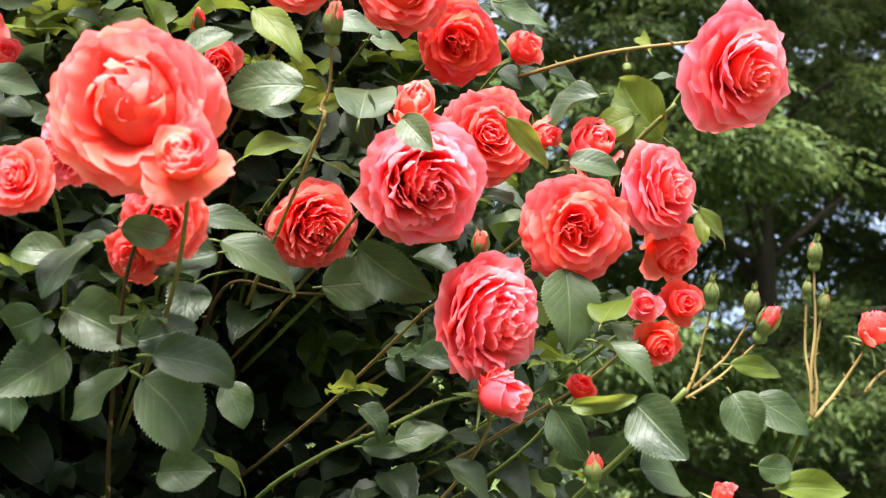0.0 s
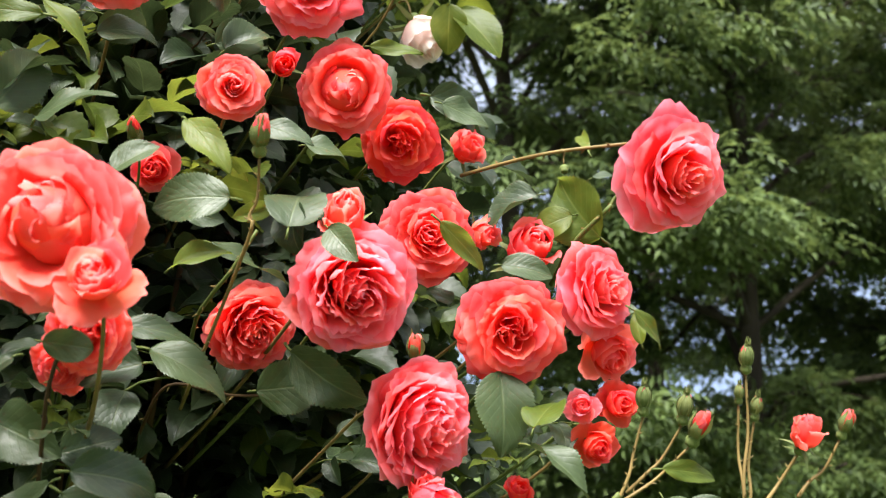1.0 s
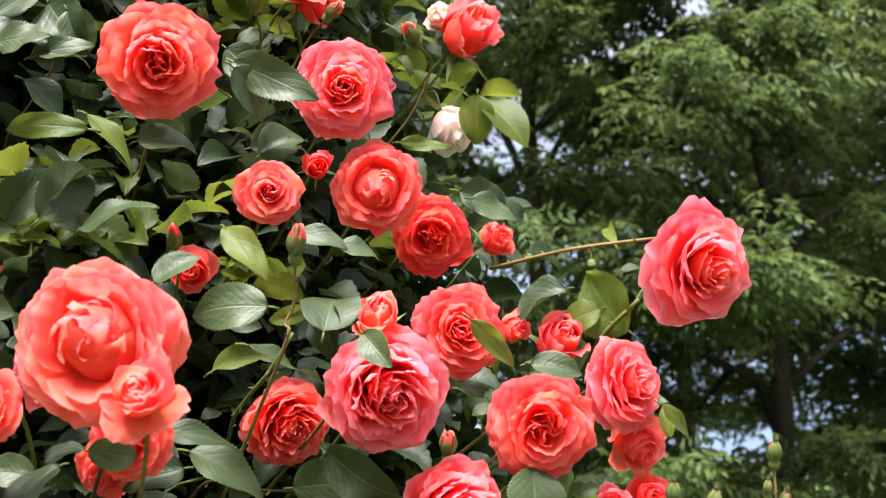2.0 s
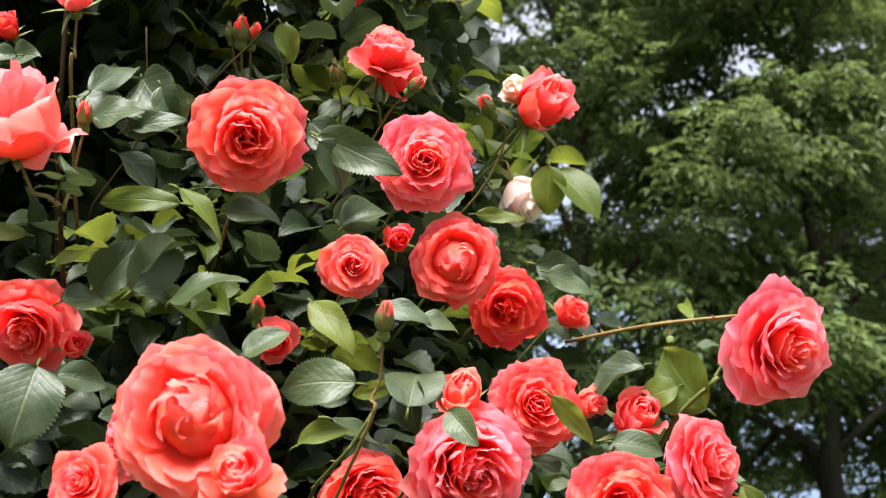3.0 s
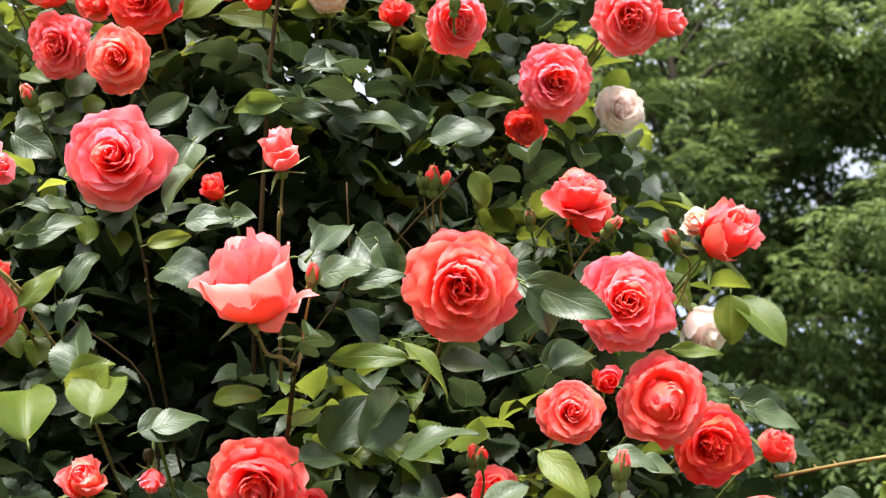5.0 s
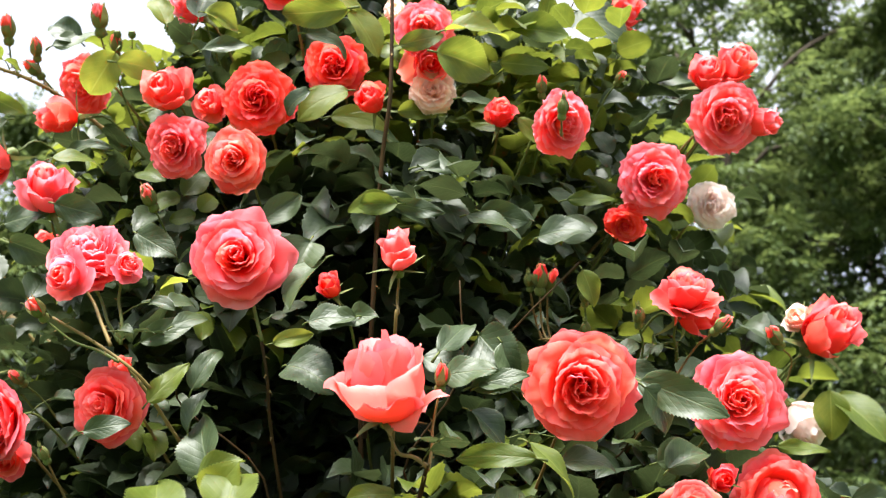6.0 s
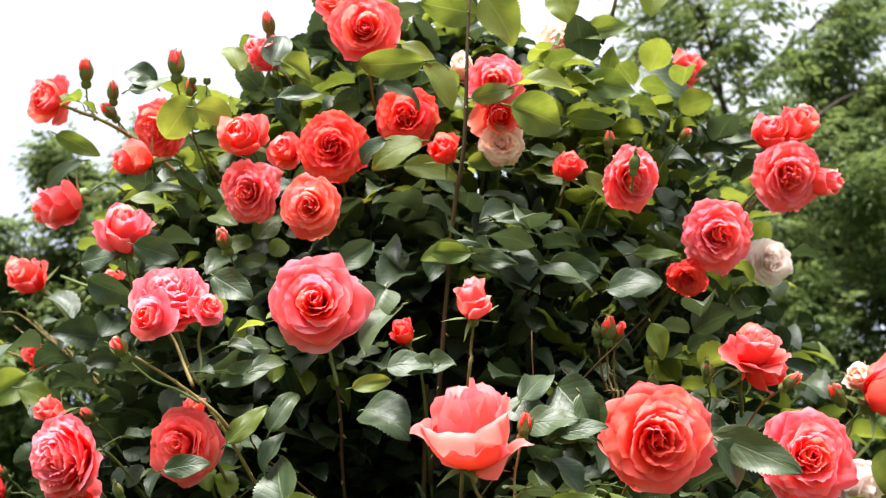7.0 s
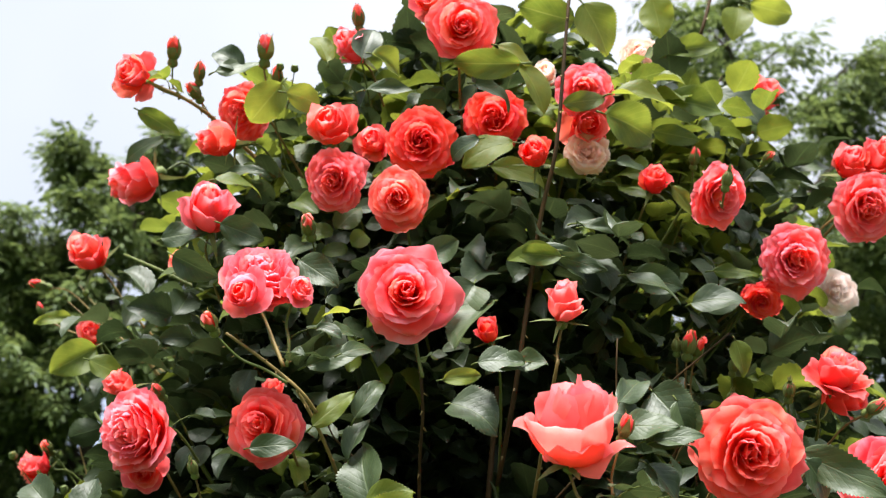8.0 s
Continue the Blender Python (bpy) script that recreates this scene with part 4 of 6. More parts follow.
def compound_leaf(seed, fine, count=5):
    """A rose leaf: a thin stalk with a leaflet at its end and pairs along it. Its stalk starts at the origin and runs along +y."""
    rng = random.Random(seed)
    verts, uvs, faces = [], [], []

    def join(v, t, f, m):
        o = len(verts)
        verts.extend(m @ q for q in v)
        uvs.extend(t)
        faces.extend(tuple(o + i for i in q) for q in f)

    length = 0.125 if count == 5 else 0.085
    bend = rng.uniform(0.1, 0.5)
    stalk = [Vector((0, length * s, 0.02 * bend * math.sin(3 * s) - 0.03 * bend * s * s)) for s in (0, 0.25, 0.5, 0.75, 1.0)]
    if fine == 2:
        tv, tf = tube(stalk, [0.0016, 0.0014, 0.0012, 0.0010, 0.0008], 4)
        join(tv, [(0.5, 0.1)] * len(tv), tf, Matrix())
    nu, nv = {2: (7, 37), 1: (5, 17), 0: (3, 7)}[fine]
    spots = [(1.0, 0, 1.0)] + [(0.62, s, 0.86) for s in (-1, 1)] + ([(0.3, s, 0.68) for s in (-1, 1)] if count == 5 else [])
    for s, side, k in spots:
        at = stalk[0].lerp(stalk[-1], s)
        at.z = 0.02 * bend * math.sin(3 * s) - 0.03 * bend * s * s
        ln = 0.066 * k * rng.uniform(0.88, 1.12)
        v, t, f = leaflet(rng, ln, ln * rng.uniform(0.58, 0.74), nu, nv, fine > 0)
        m = Matrix.Translation(at) @ Euler((rng.uniform(-0.35, 0.2), rng.uniform(-0.35, 0.35) + 0.15 * side, -side * rng.uniform(0.95, 1.35) + rng.uniform(-0.15, 0.15))).to_matrix().to_4x4()
        if side:
            m = m @ Matrix.Translation((0, 0.004, 0))
        join(v, t, f, m)
    return verts, uvs, faces


def mesh_data(name, verts, faces, uvs, mat, stalk=()):
    me = bpy.data.meshes.new(name)
    me.from_pydata([tuple(v) for v in verts], [], faces)
    lay = me.uv_layers.new(name="UVMap")
    idx = np.empty(len(me.loops), dtype=np.int32)
    me.loops.foreach_get("vertex_index", idx)
    lay.data.foreach_set("uv", np.asarray(uvs, dtype=np.float32)[idx].ravel())
    me.polygons.foreach_set("use_smooth", [True] * len(me.polygons))
    me.materials.append(mat)
    if stalk:
        me.materials.append(STEM)
        me.polygons.foreach_set("material_index", [1 if i in stalk else 0 for i in range(len(me.polygons))])
    return me


FINE = []
for _i in range(10):
    _v, _t, _f = compound_leaf(50 + _i, 2, 5 if _i % 3 else 3)
    FINE.append(mesh_data("leaf", _v, _f, _t, LEAF_DARK, range(18)))
JOINED = {0: [], 1: []}       # plain leaves for the depth of the bush, toothed ones for its front
for _k in (0, 1):
    for _i in range(8):
        _v, _t, _f = compound_leaf(90 + _i, _k, 5 if _i % 4 else 3)
        JOINED[_k].append((np.array([tuple(q) for q in _v]), np.array(_t), np.array(_f)))

BUSH_X, BUSH_Y = -0.52, 1.62
PROFILE = [(0.0, 0.35), (0.3, 0.62), (0.8, 0.78), (1.15, 0.80), (1.46, 0.77), (1.78, 0.66), (2.02, 0.57), (2.26, 0.50), (2.42, 0.46), (2.54, 0.38), (2.66, 0.20), (2.71, 0.04)]


def bush_radius(z):
    return float(np.interp(z, [p[0] for p in PROFILE], [p[1] for p in PROFILE]))


def leaf_pose(at, out, rng, young=False):
    """A leaf that grows outwards and turns its upper side to the sky."""
    up = Vector((0, 0, 1))
    grow = (out * rng.uniform(0.3, 1.0) + Vector((rng.uniform(-0.9, 0.9), rng.uniform(-0.9, 0.9), rng.uniform(-0.55, 0.35)))).normalized()
    face = (up * rng.uniform(0.35, 1.0) + out * rng.uniform(0.1, 0.95) + Vector((rng.uniform(-0.45, 0.45), rng.uniform(-0.45, 0.45), rng.uniform(-0.3, 0.3))))
    face = (face - grow * face.dot(grow)).normalized()
    side = grow.cross(face).normalized()
    k = rng.uniform(0.62, 1.05)
    m = Matrix((side * k, grow * k, face * k)).transposed().to_4x4()
    m.translation = at - grow * 0.07
    return m


def clear_of_blooms(p, near=0.04):
    for c, r, f in BLOOMS:
        d = p - c
        if d.length < r * 0.8:
            return False
        if d.y < 0.03 and d.y > -0.45 and math.hypot(d.x, d.z + 0.28 * d.y) < r + near:
            return False
    return True


bush = new("rose_bush")
bush.matrix_world = Matrix.Translation((BUSH_X, BUSH_Y, 0))
tagged(bush, "tall climbing rose bush with dark glossy leaves and thorny canes", "rose bush")
BUSH_IN = Matrix.Translation((-BUSH_X, -BUSH_Y, 0))


def bush_leaves():
    rng = random.Random(7)
    spots = []
    tries = 0
    while len(spots) < 7000 and tries < 60000:
        tries += 1
        z = rng.uniform(0.9, 2.68) if rng.random() < 0.86 else rng.uniform(0.15, 0.9)
        r = bush_radius(z)
        if rng.random() > (r + 0.15) / 0.95:
            continue
        a = rng.gauss(-math.pi / 2, 0.85) if rng.random() < 0.72 else rng.uniform(0, 2 * math.pi)
        depth = 1.0 + rng.gauss(-0.01, 0.035) if rng.random() < (0.05 if z < 2.15 else 0.16) else (0.88 if z < 2.2 else 0.94) - abs(rng.gauss(0, 0.26))
        # three hollows in the front, where one looks into the dark of the bush
        hx = BUSH_X + math.cos(a) * r
        depth -= 0.34 * math.exp(-((hx + 0.46) / 0.15) ** 2 - ((z - 2.07) / 0.15) ** 2) + 0.24 * math.exp(-((hx + 0.55) / 0.17) ** 2 - ((z - 1.87) / 0.12) ** 2) if math.sin(a) < 0 else 0.0
        depth -= 0.46 * math.exp(-((hx + 0.12) / 0.19) ** 2 - ((z - 1.44) / 0.12) ** 2) if math.sin(a) < 0 else 0.0
        lump = 1 + 0.10 * noise.noise(Vector((math.cos(a) * 2.2, math.sin(a) * 2.2, z * 3.0)))
        rx, ry = r * lump, r * lump * 1.0 + 0.03
        out = Vector((math.cos(a), math.sin(a) * rx / ry, 0.35 + max(0.0, z - 2.2) * 1.6)).normalized()
        p = Vector((BUSH_X + math.cos(a) * rx * depth, BUSH_Y + math.sin(a) * ry * depth, z))
        m = leaf_pose(p, out, rng)
        if not all(clear_of_blooms(m @ Vector((0, s, 0)), 0.048) for s in (0.02, 0.07, 0.12, 0.17)):
            continue
        if depth > 0.86 and any(abs(p.x - q.x) < 0.04 and abs(p.z - q.z) < 0.04 and q.y - 0.12 < p.y < q.y + 0.07 for q in PLACED_LEAVES):
            continue
        hollow = math.exp(-((hx + 0.46) / 0.17) ** 2 - ((z - 2.06) / 0.16) ** 2) + math.exp(-((hx + 0.55) / 0.19) ** 2 - ((z - 1.87) / 0.13) ** 2) + math.exp(-((hx + 0.12) / 0.22) ** 2 - ((z - 1.44) / 0.14) ** 2)
        if depth > 0.5 and math.sin(a) < 0 and rng.random() < 0.95 * hollow + 0.08:
            continue
        spots.append((p, m, depth))
    # leaves added in the core of the bush, to keep its gaps dark
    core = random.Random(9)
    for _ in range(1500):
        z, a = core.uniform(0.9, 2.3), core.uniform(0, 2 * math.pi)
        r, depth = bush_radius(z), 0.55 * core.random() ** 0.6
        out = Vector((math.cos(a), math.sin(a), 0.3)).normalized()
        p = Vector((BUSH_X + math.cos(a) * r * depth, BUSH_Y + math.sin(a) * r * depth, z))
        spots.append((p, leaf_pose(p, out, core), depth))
    # the far side of the bush, closed against the sky
    back = random.Random(8)
    for _ in range(700):
        z, a = back.uniform(1.5, 2.36), back.uniform(0.1, math.pi - 0.1)
        r, depth = bush_radius(z), back.uniform(0.35, 0.92)
        out = Vector((math.cos(a), math.sin(a), 0.3)).normalized()
        p = Vector((BUSH_X + math.cos(a) * r * depth, BUSH_Y + math.sin(a) * r * depth, z))
        spots.append((p, leaf_pose(p, out, back), depth))
    return spots, rng


def build_bush_leaves():
    spots, rng = bush_leaves()
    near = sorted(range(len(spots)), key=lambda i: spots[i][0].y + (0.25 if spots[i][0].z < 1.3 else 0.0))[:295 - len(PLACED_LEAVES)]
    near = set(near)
    mass = {"old": [[], [], [], 0], "young": [[], [], [], 0]}
    for i, (p, m, depth) in enumerate(spots):
        fresh = rng.random() < (0.11 + 0.42 * min(1.0, max(0.0, (p.z - 2.26) / 0.2))) * (1.0 if depth > 0.6 else 0.3) + (0.16 if p.x > -0.36 and p.z > 2.05 else 0.0)
        if i in near:
            ob = new("leaf", FINE[rng.randrange(len(FINE))])
            ob.parent = bush
            ob.matrix_local = BUSH_IN @ m
            if fresh:
                ob.material_slots[0].link = "OBJECT"
                ob.material_slots[0].material = LEAF_YOUNG
                tagged(ob, "young yellow-green leaf")
            continue
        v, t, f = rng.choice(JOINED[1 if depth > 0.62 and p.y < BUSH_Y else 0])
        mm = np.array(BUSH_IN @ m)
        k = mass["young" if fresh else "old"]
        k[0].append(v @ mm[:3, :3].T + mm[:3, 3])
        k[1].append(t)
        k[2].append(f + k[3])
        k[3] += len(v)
    # all but the nearest leaves, in the colours darkened for inner shade
    for key, name, mat, label in (("old", "foliage", LEAF_MASS_SHADED, "mass of green rose leaves, coloured darker for the shade inside the bush"), ("young", "young_foliage", YOUNG_MASS_SHADED, "scattered young yellow-green leaves, coloured darker for the shade inside the bush")):
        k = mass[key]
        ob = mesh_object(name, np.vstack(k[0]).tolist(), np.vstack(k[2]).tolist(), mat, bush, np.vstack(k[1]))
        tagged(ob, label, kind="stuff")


def thorn_mesh():
    v, f = tube([(0, 0.0010, 0), (0, -0.0002, 0.0018), (0, -0.0022, 0.0042)], [0.0014, 0.0008, 0.0001], 5)
    me = bpy.data.meshes.new("thorn")
    me.from_pydata([tuple(q) for q in v], [], f)
    me.materials.append(STEM_RED)
    return me


THORN = thorn_mesh()
PLACED_LEAVES = []
YOUNG, MATURE = LEAF_YOUNG, LEAF_DARK
SINGLE = {}


def leaf(x, y, z, length, ratio, tip, face, mat):
    """One leaflet on its stalk, its middle at x, y, z, pointing along tip, its upper side along face."""
    n = len(PLACED_LEAVES)
    key = (n % 9, round(ratio * 10))
    if key not in SINGLE:
        rng = random.Random(300 + key[0])
        v, t, f = leaflet(rng, 1.0, key[1] / 10, 7, 47, True)
        sv, sf = tube([(0, -0.14, -0.05), (0, -0.06, -0.01), (0, 0.02, 0.0)], [0.02, 0.017, 0.012], 5)
        o = len(v)
        SINGLE[key] = mesh_data("leaf", v + sv, f + [tuple(o + i for i in q) for q in sf], t + [(0.5, 0.02)] * len(sv), LEAF_DARK, range(len(f), len(f) + len(sf)))
    d, u = Vector(tip).normalized(), Vector(face).normalized()
    sway = random.Random(n * 7 + 3)
    u = (u - d * u.dot(d)).normalized()
    u = (u + d.cross(u) * sway.uniform(-0.6, 0.6)).normalized()
    d = (d + u * sway.uniform(-0.25, 0.25)).normalized()
    u = (u - d * u.dot(d)).normalized()
    m = Matrix((d.cross(u) * length, d * length, u * length)).transposed().to_4x4()
    m.translation = Vector((x, y, z)) - d * length * 0.5
    ob = new("leaf", SINGLE[key])
    ob.parent = bush
    ob.matrix_local = BUSH_IN @ m
    if mat is not LEAF_DARK:
        ob.material_slots[0].link = "OBJECT"
        ob.material_slots[0].material = mat
        tagged(ob, "young yellow-green leaf")
    PLACED_LEAVES.append(Vector((x, y, z)))
    return ob


def cane(points, r0, r1, mat=None):
    pts = spline([Vector(p) - Vector((BUSH_X, BUSH_Y, 0)) for p in points], 6)
    n = len(pts)
    v, f = tube(pts, [r0 + (r1 - r0) * i / (n - 1) for i in range(n)], 8)
    ob = mesh_object("cane", v, f, mat or CANE, bush)
    rng = random.Random(n + int(1000 * r0) + int(abs(pts[0].x) * 1000))
    for i in range(2, n - 1, 2):
        d = (pts[i + 1] - pts[i]).normalized()
        side = (Vector((rng.uniform(-1, 1), rng.uniform(-1, 1), rng.uniform(-0.3, 0.6))).cross(d)).normalized()
        r = r0 + (r1 - r0) * i / (n - 1)
        m = Matrix((d.cross(side), d, side)).transposed().to_4x4()
        m.translation = pts[i] + side * r * 0.8
        th = new("thorn", THORN)
        th.parent = ob
        th.matrix_local = m
    return ob


def canes():
    rng = random.Random(21)
    for i in range(16):
        a = rng.uniform(0, 2 * math.pi) if i > 8 else -math.pi / 2 + rng.uniform(-1.2, 1.2)
        z = rng.uniform(1.5, 2.5)
        r = bush_radius(z) * rng.uniform(0.45, 0.75)
        b = rng.uniform(0.03, 0.14)
        cane([(BUSH_X + math.cos(a) * b, BUSH_Y + math.sin(a) * b, -0.05), (BUSH_X + math.cos(a) * b * 2, BUSH_Y + math.sin(a) * b * 2, 0.6),
              (BUSH_X + math.cos(a) * r * 0.55, BUSH_Y + math.sin(a) * r * 0.55, z * 0.62), (BUSH_X + math.cos(a) * r, BUSH_Y + math.sin(a) * r, z)], rng.uniform(0.008, 0.013), 0.003)


canes()


def twigs():
    """Thin shoots among the leaves of the front."""
    rng = random.Random(33)
    for i in range(18):
        z = rng.uniform(1.3, 2.5)
        a = -math.pi / 2 + rng.uniform(-1.1, 1.1)
        r = bush_radius(z)
        p = [Vector((BUSH_X + math.cos(a + rng.uniform(-0.12, 0.12)) * r * q, BUSH_Y + math.sin(a) * r * q, z + h)) for q, h in ((0.68, -0.16 + rng.uniform(-0.05, 0.05)), (0.80, -0.07 + rng.uniform(-0.02, 0.02)), (0.88, 0.0 + rng.uniform(-0.03, 0.03)), (0.93, 0.06 + rng.uniform(-0.04, 0.06)))]
        if not all(clear_of_blooms(q, 0.01) for q in p):
            continue
        q = spline([v - Vector((BUSH_X, BUSH_Y, 0)) for v in p], 4)
        v, f = tube(q, [0.0015 - 0.0006 * j / (len(q) - 1) for j in range(len(q))], 6)
        mesh_object("twig", v, f, CANE, bush)


twigs()
# canes and twigs that stand clear of the leaves
cane([(-0.479, 1.239, 1.958), (-0.462, 1.179, 2.054), (-0.445, 1.129, 2.237), (-0.430, 1.099, 2.324), (-0.427, 1.079, 2.451), (-0.426, 1.079, 2.549)], 0.0030, 0.0019, CANE)
cane([(-0.556, 1.420, 1.640), (-0.552, 1.240, 1.800), (-0.549, 1.112, 1.933), (-0.546, 1.072, 1.989), (-0.552, 1.052, 2.037)], 0.0019, 0.0016, CANE)
cane([(-0.590, 1.360, 1.660), (-0.602, 1.190, 1.790), (-0.615, 1.086, 1.886), (-0.634, 1.016, 1.939), (-0.659, 0.986, 1.978)], 0.0022, 0.0018, STEM_RED)
cane([(-0.639, 0.996, 1.959), (-0.655, 0.981, 1.976), (-0.693, 0.976, 2.002), (-0.735, 0.966, 2.026)], 0.0020, 0.0015, STEM_RED)
cane([(-0.450, 1.420, 1.560), (-0.424, 1.182, 1.735), (-0.388, 1.042, 1.807), (-0.362, 0.952, 1.841), (-0.347, 0.902, 1.860)], 0.0026, 0.0020, CANE)
cane([(0.075, 1.240, 1.800), (0.126, 1.182, 1.804), (0.168, 1.155, 1.808), (0.237, 1.148, 1.815)], 0.0022, 0.0017, STEM_RED)
cane([(0.165, 1.222, 1.687), (0.182, 1.172, 1.721), (0.215, 1.142, 1.754)], 0.0028, 0.0022, STEM)
cane([(0.200, 1.380, 1.120), (0.294, 1.171, 1.328), (0.302, 1.081, 1.435), (0.312, 1.051, 1.471)], 0.0028, 0.0030, STEM)
cane([(0.030, 1.340, 1.240), (0.116, 1.171, 1.378), (0.158, 1.101, 1.432), (0.208, 1.061, 1.493)], 0.0028, 0.0030, STEM)
cane([(-0.260, 1.320, 1.260), (-0.178, 1.163, 1.377), (-0.111, 1.113, 1.428), (-0.044, 1.083, 1.458)], 0.0022, 0.0018, STEM)
cane([(-0.300, 1.180, 1.220), (-0.258, 0.975, 1.418), (-0.233, 0.905, 1.548), (-0.221, 0.885, 1.592), (-0.203, 0.875, 1.632)], 0.0018, 0.0014, CANE)
cane([(-0.229, 1.165, 1.533), (-0.190, 1.115, 1.583), (-0.136, 1.135, 1.575), (-0.055, 1.165, 1.576)], 0.0017, 0.0013, CANE)
cane([(-0.210, 1.268, 1.556), (-0.165, 1.098, 1.633), (-0.140, 1.038, 1.656), (-0.119, 1.018, 1.677), (-0.098, 1.018, 1.711)], 0.0020, 0.0016, STEM)
cane([(-0.800, 1.226, 2.338), (-0.867, 1.196, 2.389), (-0.906, 1.157, 2.406), (-0.963, 1.137, 2.424)], 0.0030, 0.0020, STEM_RED)
cane([(-0.276, 1.292, 2.570), (-0.261, 1.242, 2.582), (-0.246, 1.242, 2.655)], 0.0030, 0.0020, CANE)
cane([(-0.715, 1.366, 2.139), (-0.947, 1.366, 2.241), (-1.055, 1.386, 2.288)], 0.0030, 0.0020, STEM)
cane([(-0.958, 1.466, 2.011), (-1.059, 1.466, 2.053), (-1.141, 1.466, 2.149)], 0.0030, 0.0020, STEM)
# leaves that stand clear of the mass
leaf(-0.135, 0.914, 1.723, 0.063, 0.59, (-1.00, -0.08, 0.05), (0.10, -0.82, 0.56), MATURE)
leaf(-0.142, 0.993, 1.596, 0.079, 0.47, (0.94, -0.04, -0.34), (0.23, -0.66, 0.71), MATURE)
leaf(-0.065, 1.001, 1.736, 0.071, 0.73, (0.03, 0.71, 0.70), (0.19, -0.69, 0.70), MATURE)
leaf(-0.068, 1.000, 1.710, 0.047, 0.78, (-0.00, -0.39, -0.92), (-0.38, -0.85, 0.36), MATURE)
leaf(-0.102, 1.037, 1.685, 0.081, 0.34, (0.94, 0.28, -0.22), (0.35, -0.79, 0.50), MATURE)
leaf(0.077, 1.081, 1.706, 0.065, 0.34, (0.72, 0.17, -0.68), (0.32, -0.94, 0.11), YOUNG)
leaf(0.130, 1.051, 1.684, 0.046, 0.56, (0.99, -0.05, -0.12), (-0.02, -0.98, 0.20), MATURE)
leaf(0.122, 1.172, 1.756, 0.058, 0.85, (-0.95, -0.16, -0.27), (0.03, -0.90, 0.43), MATURE)
leaf(0.183, 1.172, 1.754, 0.075, 0.78, (-0.53, 0.38, 0.76), (-0.39, -0.90, 0.18), YOUNG)
leaf(0.160, 1.168, 1.742, 0.043, 0.67, (-0.96, -0.04, -0.29), (-0.18, -0.70, 0.69), YOUNG)
leaf(0.245, 1.102, 1.636, 0.049, 0.34, (0.73, 0.06, -0.68), (0.21, -0.97, 0.14), YOUNG)
leaf(-0.183, 0.881, 1.482, 0.070, 0.84, (0.76, 0.10, -0.64), (0.24, -0.96, 0.13), MATURE)
leaf(-0.164, 0.865, 1.516, 0.071, 0.50, (0.99, 0.09, -0.05), (0.10, -0.99, 0.11), MATURE)
leaf(-0.246, 0.897, 1.492, 0.059, 0.56, (-0.87, 0.03, -0.50), (-0.40, -0.63, 0.66), MATURE)
leaf(-0.203, 0.921, 1.536, 0.047, 0.67, (0.94, -0.17, 0.30), (-0.23, -0.96, 0.18), MATURE)
leaf(-0.290, 0.888, 1.508, 0.072, 0.62, (-0.44, -0.76, -0.48), (0.38, -0.64, 0.67), MATURE)
leaf(-0.250, 0.915, 1.544, 0.062, 0.67, (0.85, -0.47, -0.23), (-0.17, -0.67, 0.72), MATURE)
leaf(-0.193, 0.928, 1.590, 0.051, 0.67, (-0.93, -0.21, -0.30), (0.03, -0.86, 0.51), MATURE)
leaf(-0.265, 0.859, 1.585, 0.054, 0.62, (-0.63, -0.45, -0.64), (-0.24, -0.66, 0.71), MATURE)
leaf(-0.157, 0.944, 1.624, 0.075, 0.34, (0.98, 0.17, -0.04), (0.15, -0.67, 0.73), MATURE)
leaf(-0.207, 0.877, 1.608, 0.040, 0.56, (0.95, 0.31, -0.07), (0.32, -0.92, 0.24), MATURE)
leaf(-0.042, 1.041, 1.586, 0.085, 0.47, (0.79, -0.17, -0.59), (-0.11, -0.98, 0.14), MATURE)
leaf(-0.073, 1.081, 1.583, 0.066, 0.67, (0.95, -0.27, 0.12), (-0.28, -0.96, 0.07), MATURE)
leaf(0.111, 1.076, 1.561, 0.076, 0.73, (0.11, -0.47, -0.87), (-0.16, -0.88, 0.46), MATURE)
leaf(0.174, 0.991, 1.465, 0.065, 0.67, (0.52, -0.65, -0.56), (-0.40, -0.76, 0.52), MATURE)
leaf(0.131, 1.005, 1.484, 0.055, 0.34, (0.98, -0.09, 0.17), (-0.13, -0.96, 0.24), YOUNG)
leaf(0.251, 1.031, 1.472, 0.046, 0.78, (0.46, -0.23, -0.86), (0.25, -0.89, 0.37), MATURE)
leaf(0.286, 1.042, 1.473, 0.058, 0.62, (0.83, -0.32, -0.46), (-0.15, -0.92, 0.37), MATURE)
leaf(0.270, 1.049, 1.513, 0.060, 0.34, (0.99, 0.16, -0.05), (0.17, -0.98, 0.07), YOUNG)
leaf(0.190, 1.030, 1.428, 0.065, 0.67, (0.92, 0.38, -0.01), (0.38, -0.92, 0.05), MATURE)
leaf(-0.054, 1.044, 1.465, 0.037, 0.78, (0.83, -0.22, -0.51), (0.20, -0.74, 0.64), MATURE)
leaf(-0.017, 1.050, 1.454, 0.046, 0.62, (0.92, -0.25, 0.31), (-0.39, -0.70, 0.60), MATURE)
leaf(-0.130, 0.953, 1.774, 0.067, 0.39, (0.60, -0.41, -0.69), (-0.11, -0.89, 0.44), YOUNG)
leaf(-0.100, 1.001, 1.723, 0.040, 0.39, (-0.90, 0.37, -0.22), (-0.39, -0.92, 0.06), YOUNG)
leaf(-0.136, 0.970, 1.685, 0.050, 0.45, (0.93, 0.03, 0.36), (-0.26, -0.64, 0.72), YOUNG)
